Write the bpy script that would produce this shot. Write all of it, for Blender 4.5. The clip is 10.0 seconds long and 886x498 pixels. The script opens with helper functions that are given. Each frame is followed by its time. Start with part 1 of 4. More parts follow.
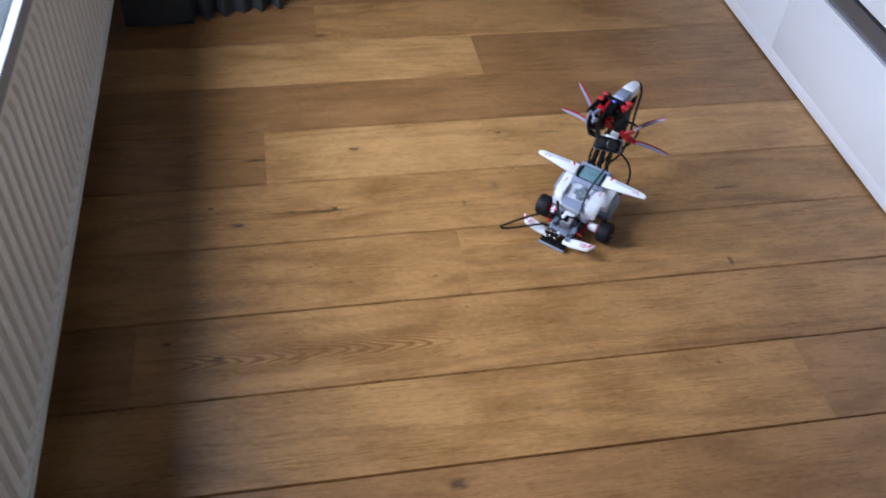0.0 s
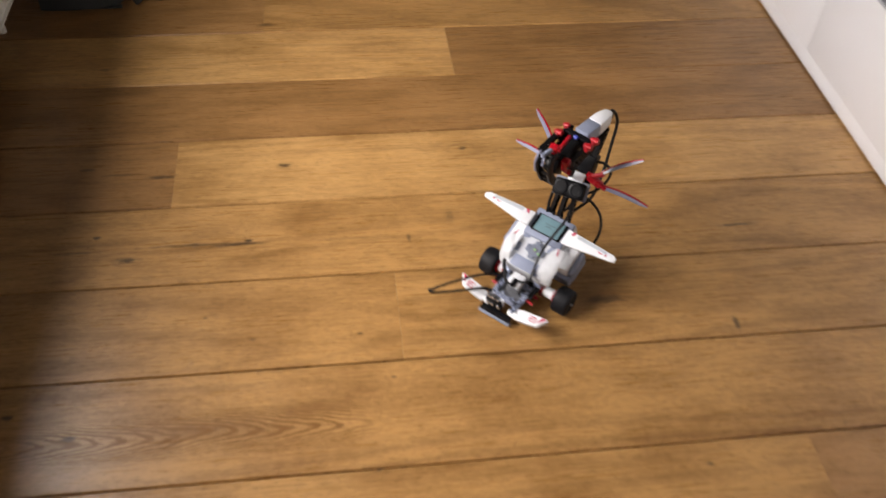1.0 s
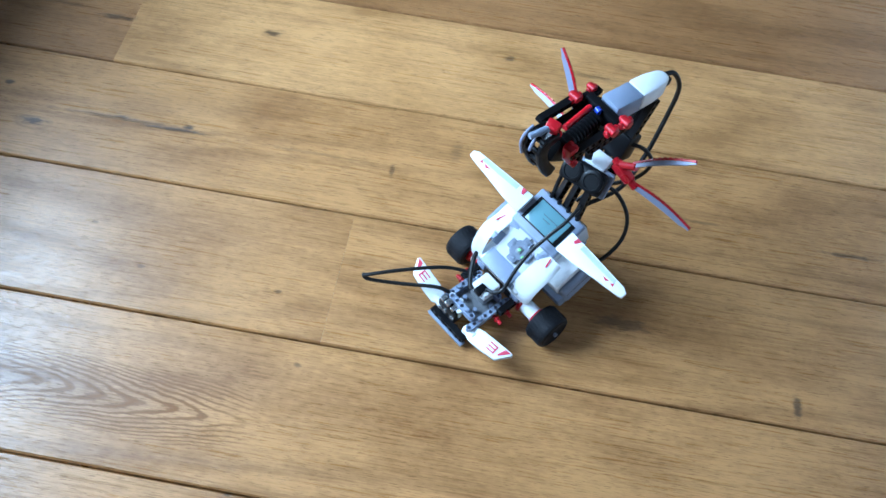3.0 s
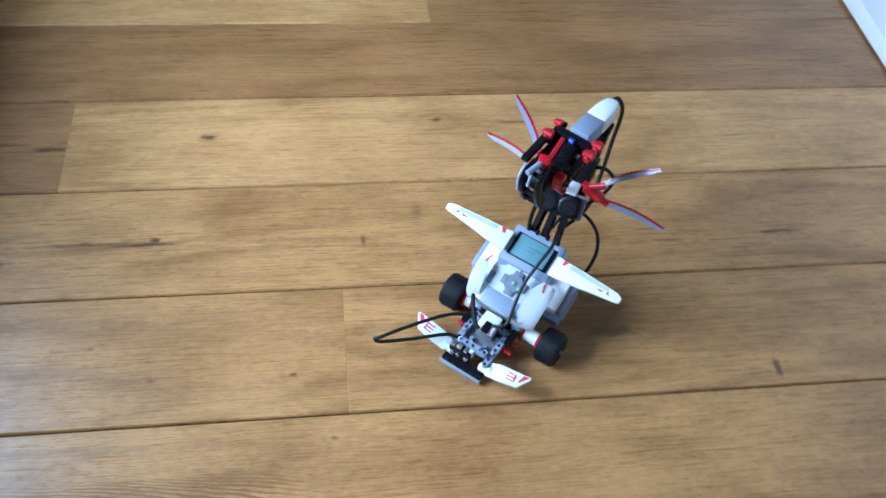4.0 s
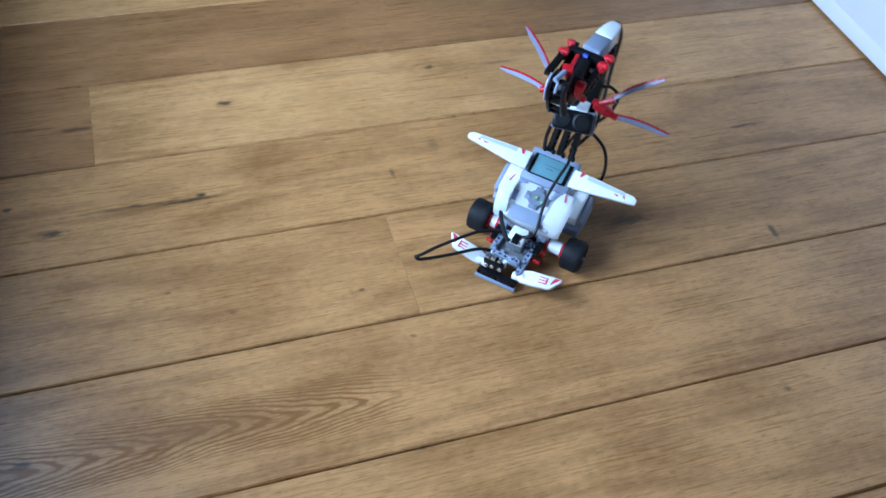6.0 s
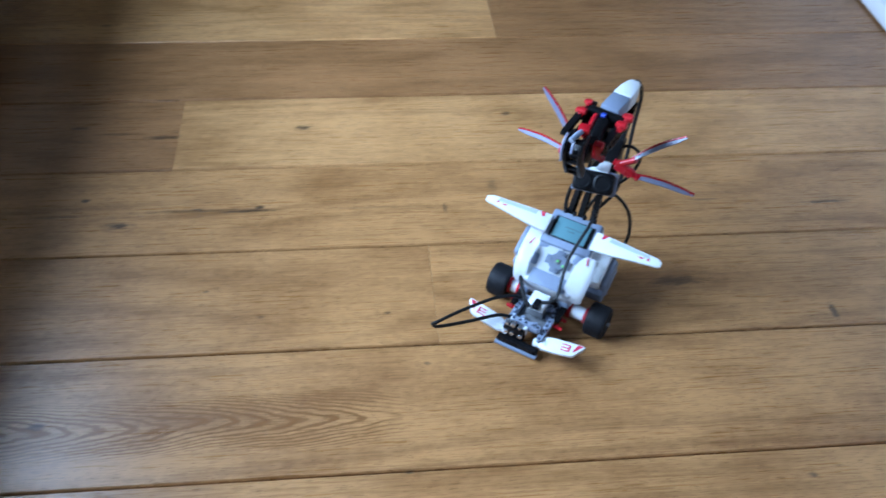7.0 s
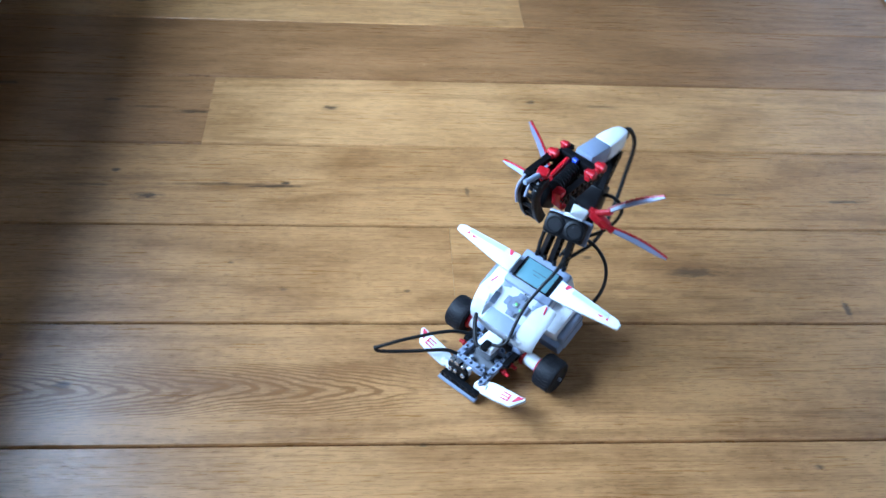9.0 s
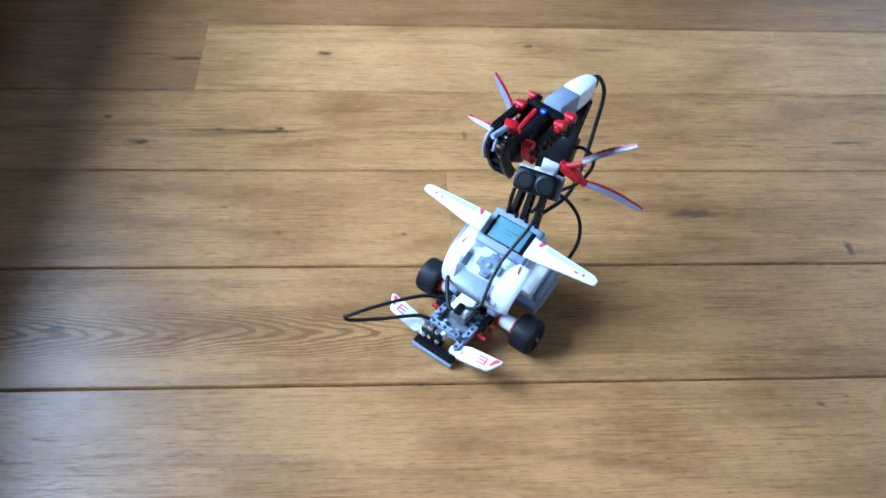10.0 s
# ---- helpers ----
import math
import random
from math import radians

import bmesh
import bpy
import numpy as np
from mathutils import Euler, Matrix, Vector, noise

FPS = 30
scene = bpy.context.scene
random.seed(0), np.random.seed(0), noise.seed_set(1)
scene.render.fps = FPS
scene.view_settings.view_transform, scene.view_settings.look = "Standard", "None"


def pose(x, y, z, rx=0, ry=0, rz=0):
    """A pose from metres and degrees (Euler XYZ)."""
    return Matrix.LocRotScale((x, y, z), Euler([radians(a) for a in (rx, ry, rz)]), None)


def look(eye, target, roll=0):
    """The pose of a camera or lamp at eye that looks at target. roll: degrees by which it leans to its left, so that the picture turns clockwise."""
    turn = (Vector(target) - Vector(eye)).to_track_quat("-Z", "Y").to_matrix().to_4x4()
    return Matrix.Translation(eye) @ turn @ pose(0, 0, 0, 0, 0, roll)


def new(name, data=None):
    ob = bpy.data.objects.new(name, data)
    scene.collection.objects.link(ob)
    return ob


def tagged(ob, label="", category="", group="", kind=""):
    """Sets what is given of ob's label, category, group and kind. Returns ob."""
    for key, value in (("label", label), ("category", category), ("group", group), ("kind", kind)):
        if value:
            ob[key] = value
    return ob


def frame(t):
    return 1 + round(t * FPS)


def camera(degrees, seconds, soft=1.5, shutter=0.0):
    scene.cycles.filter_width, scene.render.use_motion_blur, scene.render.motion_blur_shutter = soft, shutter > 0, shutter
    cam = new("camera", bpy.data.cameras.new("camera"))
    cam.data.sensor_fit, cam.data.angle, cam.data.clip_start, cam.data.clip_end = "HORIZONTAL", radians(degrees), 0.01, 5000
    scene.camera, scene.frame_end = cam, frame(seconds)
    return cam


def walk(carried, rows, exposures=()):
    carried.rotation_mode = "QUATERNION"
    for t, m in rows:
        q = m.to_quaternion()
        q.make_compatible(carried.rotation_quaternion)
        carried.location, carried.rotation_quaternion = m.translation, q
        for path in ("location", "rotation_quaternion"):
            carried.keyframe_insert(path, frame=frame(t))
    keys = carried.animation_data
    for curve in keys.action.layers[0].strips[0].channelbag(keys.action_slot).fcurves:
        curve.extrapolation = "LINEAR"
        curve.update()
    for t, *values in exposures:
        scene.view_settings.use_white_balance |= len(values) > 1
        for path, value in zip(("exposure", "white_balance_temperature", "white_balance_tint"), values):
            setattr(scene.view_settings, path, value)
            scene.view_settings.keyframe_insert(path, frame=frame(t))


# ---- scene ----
cam = camera(52.54, 10.0, soft=1.5, shutter=0.3)
walk(cam, [
    (0, look((0.050, -1.106, 1.255), (0.2086, -0.4144, 0.5503), 4.36)),
    (0.3, look((0.155, -1.104, 1.225), (0.3031, -0.4393, 0.4931), 4.58)),
    (0.4, look((0.188, -1.090, 1.202), (0.3325, -0.4322, 0.4628), 3.62)),
    (0.5, look((0.214, -1.059, 1.193), (0.3570, -0.4097, 0.4468), 2.86)),
    (0.7, look((0.225, -0.979, 1.143), (0.3988, -0.3006, 0.4288), 5.55)),
    (1, look((0.285, -0.811, 1.092), (0.3973, -0.1272, 0.3706), 3.44)),
    (1.2, look((0.332, -0.711, 1.059), (0.3853, -0.0535, 0.3076), 1.14)),
    (1.5, look((0.400, -0.682, 1.011), (0.3992, -0.0746, 0.2171), -1.09)),
    (1.7, look((0.447, -0.657, 1.016), (0.4191, -0.0429, 0.2271), -3.44)),
    (2, look((0.457, -0.593, 0.977), (0.4137, 0.0124, 0.1820), -4.00)),
    (2.2, look((0.450, -0.535, 0.923), (0.4053, 0.0563, 0.1179), 0.03)),
    (2.5, look((0.467, -0.459, 0.922), (0.4871, 0.0524, 0.0623), 7.36)),
    (2.7, look((0.484, -0.457, 0.907), (0.5120, 0.0798, 0.0637), 11.51)),
    (3, look((0.526, -0.435, 0.903), (0.4861, 0.1093, 0.0653), 6.28)),
    (4.3, look((0.287, -0.581, 0.949), (0.4766, 0.0311, 0.1815), 4.68)),
    (4.5, look((0.257, -0.632, 0.963), (0.4695, -0.0264, 0.1955), 3.53)),
    (5, look((0.149, -0.620, 0.978), (0.4370, 0.0061, 0.2530), 9.24)),
    (5.2, look((0.101, -0.618, 0.977), (0.3948, -0.0011, 0.2470), 10.34)),
    (6.3, look((0.156, -0.659, 0.889), (0.3974, -0.0419, 0.1394), 5.96)),
    (6.5, look((0.193, -0.669, 0.923), (0.4118, -0.0152, 0.1983), 6.67)),
    (7, look((0.272, -0.719, 0.882), (0.3652, -0.0122, 0.1805), 3.19)),
    (7.2, look((0.264, -0.720, 0.864), (0.3154, -0.0149, 0.1574), 1.66)),
    (7.5, look((0.257, -0.715, 0.883), (0.2885, 0.0038, 0.1889), 2.63)),
    (8, look((0.258, -0.728, 0.905), (0.3357, -0.0029, 0.2200), 5.93)),
    (8.5, look((0.264, -0.731, 0.903), (0.3517, -0.0138, 0.2122), 5.67)),
    (9, look((0.259, -0.745, 0.885), (0.3379, -0.0423, 0.1779), 4.98)),
    (9.5, look((0.256, -0.749, 0.877), (0.3262, -0.0557, 0.1595), 4.39)),
    (10, look((0.269, -0.760, 0.852), (0.3439, -0.0825, 0.1198), 4.35)),
], exposures=[(0, -0.65, 6750, 24), (0.5, -0.68, 8200, 29), (1.0, -0.50, 9900, 28), (1.5, -0.20, 7300, 16), (2.0, -0.1, 5750, 11), (2.5, 0.05, 5380, 9), (3.0, -0.06, 5450, 5), (4.5, -0.38, 5500, 9), (5.0, -0.68, 5450, 8), (6.5, -0.3, 5350, 12), (7.0, -0.35, 5370, 11), (7.5, -0.1, 5380, 11), (9.0, -0.06, 5270, 10), (10.0, -0.02, 5220, 10)])

# ---- daylight ----
world = bpy.data.worlds.new("sky")
scene.world = world
world.use_nodes = True
wn = world.node_tree
sky = wn.nodes.new("ShaderNodeTexSky")
sky.sky_type, sky.sun_disc = "NISHITA", False
sky.sun_elevation, sky.sun_rotation = radians(42), radians(90)
wn.nodes["Background"].inputs["Strength"].default_value = 0.12
wn.links.new(sky.outputs[0], wn.nodes["Background"].inputs["Color"])

sun = new("sun", bpy.data.lights.new("sun", "SUN"))
sun.data.energy, sun.data.angle, sun.data.color = 1.0, radians(12), (1.0, 0.96, 0.9)
sun.matrix_world = look((6, 0, 5.4), (0, 0, 0))

daylight = new("window_daylight", bpy.data.lights.new("window_daylight", "AREA"))
daylight.data.shape, daylight.data.size, daylight.data.size_y = "RECTANGLE", 1.25, 0.40
daylight.data.energy, daylight.data.color = 71.0, (0.66, 0.86, 1.08)
daylight.matrix_world = look((-0.71, 0.16, 1.00), (0.20, 0.10, 0.0))


# ---- materials ----
class Nodes:
    """Short calls for building one node material."""

    def __init__(self, name):
        self.material = bpy.data.materials.new(name)
        self.material.use_nodes = True
        self.tree = self.material.node_tree
        self.bsdf = self.tree.nodes["Principled BSDF"]

    def add(self, kind, **values):
        node = self.tree.nodes.new(kind)
        for key, value in values.items():
            setattr(node, key, value)
        return node

    def plug(self, socket, value):
        if hasattr(value, "is_linked"):
            self.tree.links.new(value, socket)
        else:
            socket.default_value = value

    def math(self, op, a, b=0.0, c=0.0, clamp=False):
        node = self.add("ShaderNodeMath", operation=op, use_clamp=clamp)
        for socket, value in zip(node.inputs, (a, b, c)):
            self.plug(socket, value)
        return node.outputs[0]

    def vmath(self, op, a, b=(0, 0, 0)):
        node = self.add("ShaderNodeVectorMath", operation=op)
        self.plug(node.inputs[0], a)
        self.plug(node.inputs[1], b)
        return node.outputs["Value"] if op == "LENGTH" else node.outputs[0]

    def noise(self, vector, scale=1.0, detail=2.0, rough=0.5):
        node = self.add("ShaderNodeTexNoise")
        self.plug(node.inputs["Vector"], vector)
        node.inputs["Scale"].default_value, node.inputs["Detail"].default_value = scale, detail
        node.inputs["Roughness"].default_value = rough
        return node.outputs["Fac"]

    def span(self, value, a, b, lo, hi, smooth=False):
        node = self.add("ShaderNodeMapRange", interpolation_type="SMOOTHSTEP" if smooth else "LINEAR")
        for socket, v in zip(node.inputs, (value, a, b, lo, hi)):
            self.plug(socket, v)
        return node.outputs[0]

    def mix(self, fac, a, b, kind="MIX"):
        node = self.add("ShaderNodeMix", data_type="RGBA", blend_type=kind)
        self.plug(node.inputs["Factor"], fac)
        self.plug(node.inputs["A"], (*a, 1) if isinstance(a, tuple) else a)
        self.plug(node.inputs["B"], (*b, 1) if isinstance(b, tuple) else b)
        return node.outputs["Result"]

    def bump(self, height, strength, distance):
        node = self.add("ShaderNodeBump")
        node.inputs["Strength"].default_value, node.inputs["Distance"].default_value = strength, distance
        self.plug(node.inputs["Height"], height)
        self.plug(self.bsdf.inputs["Normal"], node.outputs[0])

    def place(self, kind="Object"):
        return self.add("ShaderNodeTexCoord").outputs[kind]


def surface(name, colour, rough=0.4, metal=0.0, vary=0.08, grain=300.0, relief=0.1, glow=0.0, gloss=0.5, dirt=0.0):
    """A plain surface with variation at two scales."""
    n = Nodes(name)
    at = n.place()
    big, fine = n.noise(at, grain / 12, 3), n.noise(at, grain, 3)
    low = tuple(c * (1 - vary * 1.6) for c in colour)
    high = tuple(min(1.0, c * (1 + vary)) for c in colour)
    shade = n.mix(n.math("ADD", n.math("MULTIPLY", big, 0.65), n.math("MULTIPLY", fine, 0.35)), low, high)
    if dirt:
        shade = n.mix(n.span(n.noise(at, grain / 5, 5, 0.7), 0.55, 0.75, 0, dirt), shade, (0.18, 0.15, 0.11))
    n.plug(n.bsdf.inputs["Base Color"], shade)
    n.plug(n.bsdf.inputs["Roughness"], n.span(big, 0.3, 0.7, rough * 0.85, min(1.0, rough * 1.2)))
    n.bsdf.inputs["Metallic"].default_value = metal
    n.bsdf.inputs["Specular IOR Level"].default_value = gloss
    if relief:
        n.bump(fine, relief, 0.0006)
    if glow:
        n.plug(n.bsdf.inputs["Emission Color"], (*colour, 1))
        n.bsdf.inputs["Emission Strength"].default_value = glow
    return n.material


# Knots and cracks of the floor: place, half length along the board, half width, darkness.
KNOTS = [
    (0.190, 0.458, 0.012, 0.007, 0.85), (0.523, 0.484, 0.010, 0.006, 0.7), (0.644, 0.475, 0.030, 0.006, 0.45),
    (0.702, 0.092, 0.036, 0.011, 0.7), (0.902, 0.025, 0.006, 0.016, 0.8), (-0.192, -0.052, 0.010, 0.006, 0.9),
    (-0.104, -0.094, 0.012, 0.007, 0.7), (-0.063, 0.239, 0.020, 0.008, 0.85), (0.121, 0.263, 0.040, 0.004, 0.85),
    (0.040, 0.266, 0.100, 0.004, 0.5), (0.476, 0.301, 0.008, 0.022, 0.35), (0.400, 0.255, 0.004, 0.013, 0.6),
    (0.777, -0.216, 0.007, 0.005, 0.8), (0.319, -0.181, 0.006, 0.004, 0.9), (0.268, -0.394, 0.018, 0.013, 0.8),
    (-0.030, 0.441, 0.030, 0.006, 0.75), (-0.100, 0.452, 0.040, 0.004, 0.5), (0.975, 0.243, 0.040, 0.004, 0.7),
    (0.351, -0.030, 0.005, 0.004, 0.6), (0.142, 0.058, 0.006, 0.004, 0.5), (0.300, 0.262, 0.080, 0.003, 0.35),
    (0.150, 0.930, 0.020, 0.006, 0.6), (-0.170, 0.780, 0.012, 0.006, 0.6), (0.560, 0.120, 0.008, 0.004, 0.6),
    (-0.064, 0.236, 0.010, 0.006, 0.9), (-0.119, 0.295, 0.008, 0.005, 0.85), (-0.150, 0.262, 0.040, 0.004, 0.5), (0.090, 0.262, 0.022, 0.003, 0.8),
    (0.131, 0.269, 0.008, 0.005, 0.95), (0.793, 0.256, 0.035, 0.003, 0.5), (0.306, 0.056, 0.005, 0.003, 0.7), (0.069, 0.106, 0.005, 0.003, 0.6),
    (-0.333, 0.511, 0.020, 0.006, 0.7), (0.044, 0.268, 0.016, 0.004, 0.8), (-0.159, 0.470, 0.016, 0.005, 0.6), (0.601, 0.255, 0.030, 0.003, 0.4),
]


def oak(name, light, dark, cathedral=False):
    """Oiled oak boards: growth rings, fibre, knots and blotches in world metres."""
    n = Nodes(name)
    where = n.add("ShaderNodeNewGeometry").outputs["Position"]
    chance = n.add("ShaderNodeObjectInfo").outputs["Random"]
    shift = n.add("ShaderNodeCombineXYZ")
    n.plug(shift.inputs[0], n.math("MULTIPLY", chance, 37.0))
    n.plug(shift.inputs[1], n.math("MULTIPLY", chance, 11.0))
    n.plug(shift.inputs[2], n.math("MULTIPLY", chance, 5.0))
    moved = n.vmath("ADD", where, shift.outputs[0])
    flat = n.vmath("MULTIPLY", where, (1, 1, 0))
    rings = n.math("MULTIPLY", n.noise(n.vmath("MULTIPLY", moved, (0.75, 6.0, 1)), 1.0, 1.5, 0.4), 12.0)
    arch = None
    if cathedral:
        # arched growth rings along the middle of the board
        split = n.add("ShaderNodeSeparateXYZ")
        n.plug(split.inputs[0], where)
        wobble = n.math("MULTIPLY", n.math("SUBTRACT", n.noise(n.vmath("MULTIPLY", where, (14, 40, 1)), 1.0, 4, 0.6), 0.5), 2.0)
        drift = n.math("MULTIPLY", n.math("SUBTRACT", n.noise(n.vmath("MULTIPLY", where, (4, 0, 0)), 1.0, 1), 0.5), 1.4)
        side = n.math("ADD", n.math("DIVIDE", n.math("ADD", split.outputs[1], 0.104), 0.026), drift)
        arch = n.math("ADD", n.math("MULTIPLY", split.outputs[0], 27.0), n.math("MULTIPLY", n.math("POWER", n.math("ABSOLUTE", side), 1.6), 3.6))
        arch = n.math("ADD", arch, wobble)
        inside = n.span(n.math("ABSOLUTE", side), 0.8, 1.8, 1.0, 0.0, True)
        reach = n.span(n.math("ABSOLUTE", n.math("SUBTRACT", split.outputs[0], 0.06)), 0.17, 0.29, 1.0, 0.0, True)
        patchy = n.span(n.noise(n.vmath("MULTIPLY", where, (11, 26, 1)), 1.0, 2), 0.34, 0.52, 0.40, 1.0)
        keep = n.math("MULTIPLY", n.math("MULTIPLY", inside, reach), patchy)
        arch = n.math("ADD", 0.5, n.math("MULTIPLY", n.math("SINE", n.math("MULTIPLY", arch, 6.2832)), 0.5))
        arch = n.math("MULTIPLY", n.math("POWER", arch, 3.5), keep)
    mask = None
    swirl = None
    ragged = n.math("MULTIPLY", n.math("SUBTRACT", n.noise(n.vmath("MULTIPLY", where, (70, 210, 1)), 1.0, 4, 0.65), 0.5), 2.6)
    for x, y, rx, ry, deep in KNOTS:
        off = n.vmath("MULTIPLY", n.vmath("SUBTRACT", flat, (x, y, 0)), (1.25 / rx, 1.35 / ry, 0))
        far = n.vmath("LENGTH", off)
        spot = n.span(n.math("ADD", far, ragged), 0.35, 1.5, deep, 0.0, True)
        mask = spot if mask is None else n.math("MAXIMUM", mask, spot)
        if 0.009 <= rx <= 0.02 and ry > 0.0055:
            bend = n.span(far, 0.0, 4.0, 0.8, 0.0, True)
            swirl = bend if swirl is None else n.math("ADD", swirl, bend)
    rings = n.math("ADD", rings, swirl)
    wave = n.math("ADD", 0.5, n.math("MULTIPLY", n.math("SINE", n.math("MULTIPLY", rings, 6.2832)), 0.5))
    wave = n.math("POWER", wave, 2.2)
    fibre = n.noise(n.vmath("MULTIPLY", moved, (15, 420, 1)), 1.0, 4, 0.65)
    pores = n.span(n.noise(n.vmath("MULTIPLY", moved, (70, 900, 1)), 1.0, 2, 0.6), 0.58, 0.66, 0.0, 1.0)
    cloud = n.noise(n.vmath("MULTIPLY", moved, (6.0, 13, 1)), 1.0, 3, 0.55)
    flame = n.noise(n.vmath("MULTIPLY", moved, (70, 110, 1)), 1.0, 3, 0.6)
    tone = n.math("ADD", n.math("MULTIPLY", fibre, 0.42), n.math("MULTIPLY", cloud, 0.55))
    tone = n.math("ADD", tone, n.math("MULTIPLY", flame, 0.28))
    tone = n.math("SUBTRACT", tone, n.math("MULTIPLY", wave, 0.09))
    if arch is not None:
        tone = n.math("SUBTRACT", tone, n.math("MULTIPLY", arch, 0.52))
    shade = n.mix(n.span(tone, 0.43, 0.71, 0.0, 1.0), dark, light)
    shade = n.mix(n.math("MULTIPLY", pores, 0.5), shade, tuple(c * 0.45 for c in dark))
    # short dark vessel strokes, thick in some stretches and thin in others
    strokes = n.span(n.noise(n.vmath("MULTIPLY", moved, (13, 330, 1)), 1.0, 3, 0.7), 0.54, 0.66, 0.0, 1.0)
    dense = n.span(n.noise(n.vmath("MULTIPLY", moved, (5, 16, 1)), 1.0, 2), 0.35, 0.65, 0.06, 0.46)
    shade = n.mix(n.math("MULTIPLY", strokes, dense), shade, tuple(c * 0.62 for c in dark))
    shade = n.mix(mask, shade, (0.045, 0.024, 0.012))
    n.plug(n.bsdf.inputs["Base Color"], shade)
    n.plug(n.bsdf.inputs["Roughness"], n.math("ADD", n.span(fibre, 0.3, 0.7, 0.24, 0.38), n.math("MULTIPLY", wave, 0.05)))
    # open pores and ring lines scatter and do not shine
    dull = n.math("MAXIMUM", n.math("MULTIPLY", strokes, dense), n.math("MULTIPLY", pores, 0.4))
    if arch is not None:
        dull = n.math("MAXIMUM", dull, n.math("MULTIPLY", arch, 0.5))
    n.plug(n.bsdf.inputs["Specular IOR Level"], n.math("MULTIPLY", n.math("SUBTRACT", 1.0, dull), 0.60))
    n.bump(n.math("SUBTRACT", n.math("ADD", n.math("MULTIPLY", fibre, 0.5), n.math("MULTIPLY", cloud, 0.6)), n.math("ADD", mask, n.math("MULTIPLY", pores, 0.4))), 0.35, 0.0009)
    return n.material


def fuzz(name, colour):
    """Felt: a soft nap."""
    n = Nodes(name)
    at = n.place()
    nap = n.noise(at, 900, 4, 0.7)
    n.plug(n.bsdf.inputs["Base Color"], n.mix(nap, tuple(c * 0.7 for c in colour), colour))
    n.bsdf.inputs["Roughness"].default_value = 0.95
    n.bsdf.inputs["Sheen Weight"].default_value = 0.5
    n.bump(n.math("ADD", nap, n.noise(at, 160, 2)), 0.8, 0.0015)
    return n.material


OAK_MID = oak("oak", (0.485, 0.246, 0.088), (0.250, 0.112, 0.033))
OAK_LIGHT = oak("oak_light", (0.585, 0.310, 0.117), (0.330, 0.158, 0.050))
OAK_BROWN = oak("oak_brown", (0.378, 0.183, 0.068), (0.215, 0.096, 0.030))
OAK_ARCH = oak("oak_arched", (0.475, 0.240, 0.086), (0.225, 0.099, 0.029), cathedral=True)
SUBFLOOR = surface("dark_joint", (0.035, 0.018, 0.008), 0.9, vary=0.2)
# walls and ceiling out of view, darkened to cut the light they bounce
DIMMED_WALL = surface("dimmed_wall", (0.30, 0.29, 0.28), 0.8, vary=0.03, grain=60, relief=0.2)
CEILING = surface("dimmed_ceiling", (0.30, 0.30, 0.295), 0.85, vary=0.02, grain=60)
LACQUER = surface("white_lacquer", (0.80, 0.81, 0.82), 0.42, vary=0.004, grain=30, relief=0.0)
# unseen east wall, kept lighter to bounce light onto the radiator
EAST_WALL = surface("bounce_wall", (0.70, 0.70, 0.68), 0.8, vary=0.02, grain=60, relief=0.2)
RAD_PAINT = surface("radiator_enamel", (0.92, 0.90, 0.82), 0.35, vary=0.03, grain=120, relief=0.05, dirt=0.12)
RAD_DARK = surface("radiator_inside", (0.10, 0.10, 0.10), 0.7)
STONE = surface("sill_stone", (0.055, 0.065, 0.065), 0.22, vary=0.35, grain=160, relief=0.03)
ALU = surface("brushed_grip", (0.36, 0.37, 0.40), 0.38, metal=0.85, vary=0.05, grain=500)
# near-black that paints the shade in the cabinet's gaps
GAP_SHADE = surface("painted_gap_shade", (0.02, 0.02, 0.022), 0.8)
CURTAIN = surface("curtain_cloth", (0.060, 0.064, 0.066), 0.9, vary=0.25, grain=420, relief=0.6, gloss=0.2)
FRAME_PAINT = surface("window_paint", (0.80, 0.80, 0.79), 0.4, vary=0.03)
# white edge darkened to grey, its shade put into the colour
SILL_EDGE_SHADED = surface("sill_edge_shaded", (0.33, 0.34, 0.35), 0.5, vary=0.1)
GRAVEL = surface("outdoor_ground", (0.24, 0.23, 0.20), 0.95, vary=0.3, grain=8)
FELT = fuzz("tennis_felt", (0.62, 0.80, 0.02))
SEAM = surface("ball_seam", (0.62, 0.66, 0.45), 0.8)
P_WHITE = surface("white_plastic", (0.80, 0.82, 0.84), 0.25, vary=0.03, grain=220, relief=0.03)
P_GREY = surface("light_grey_plastic", (0.24, 0.28, 0.37), 0.45, gloss=0.35, vary=0.04, grain=220, relief=0.04)
P_MID_GREY = surface("mid_grey_plastic", (0.17, 0.195, 0.25), 0.60, gloss=0.25, vary=0.05, grain=220)
P_DARK_GREY = surface("dark_grey_plastic", (0.16, 0.165, 0.175), 0.35, vary=0.06, grain=220)
P_BLACK = surface("black_plastic", (0.005, 0.005, 0.006), 0.38, vary=0.15, grain=220, gloss=0.2)
P_PALE = surface("pale_grey_plastic", (0.52, 0.54, 0.57), 0.35, vary=0.03, grain=220, relief=0.03)
P_RED = surface("red_plastic", (0.46, 0.008, 0.016), 0.28, vary=0.08, grain=220)
P_BLUE = surface("blue_plastic", (0.02, 0.05, 0.38), 0.3)
SILVER = surface("silver_fitting", (0.62, 0.63, 0.65), 0.25, metal=0.9, vary=0.1)
STICKER = surface("red_print", (0.60, 0.04, 0.09), 0.4, vary=0.08)
STICKER_GREY = surface("grey_print", (0.46, 0.52, 0.55), 0.4)
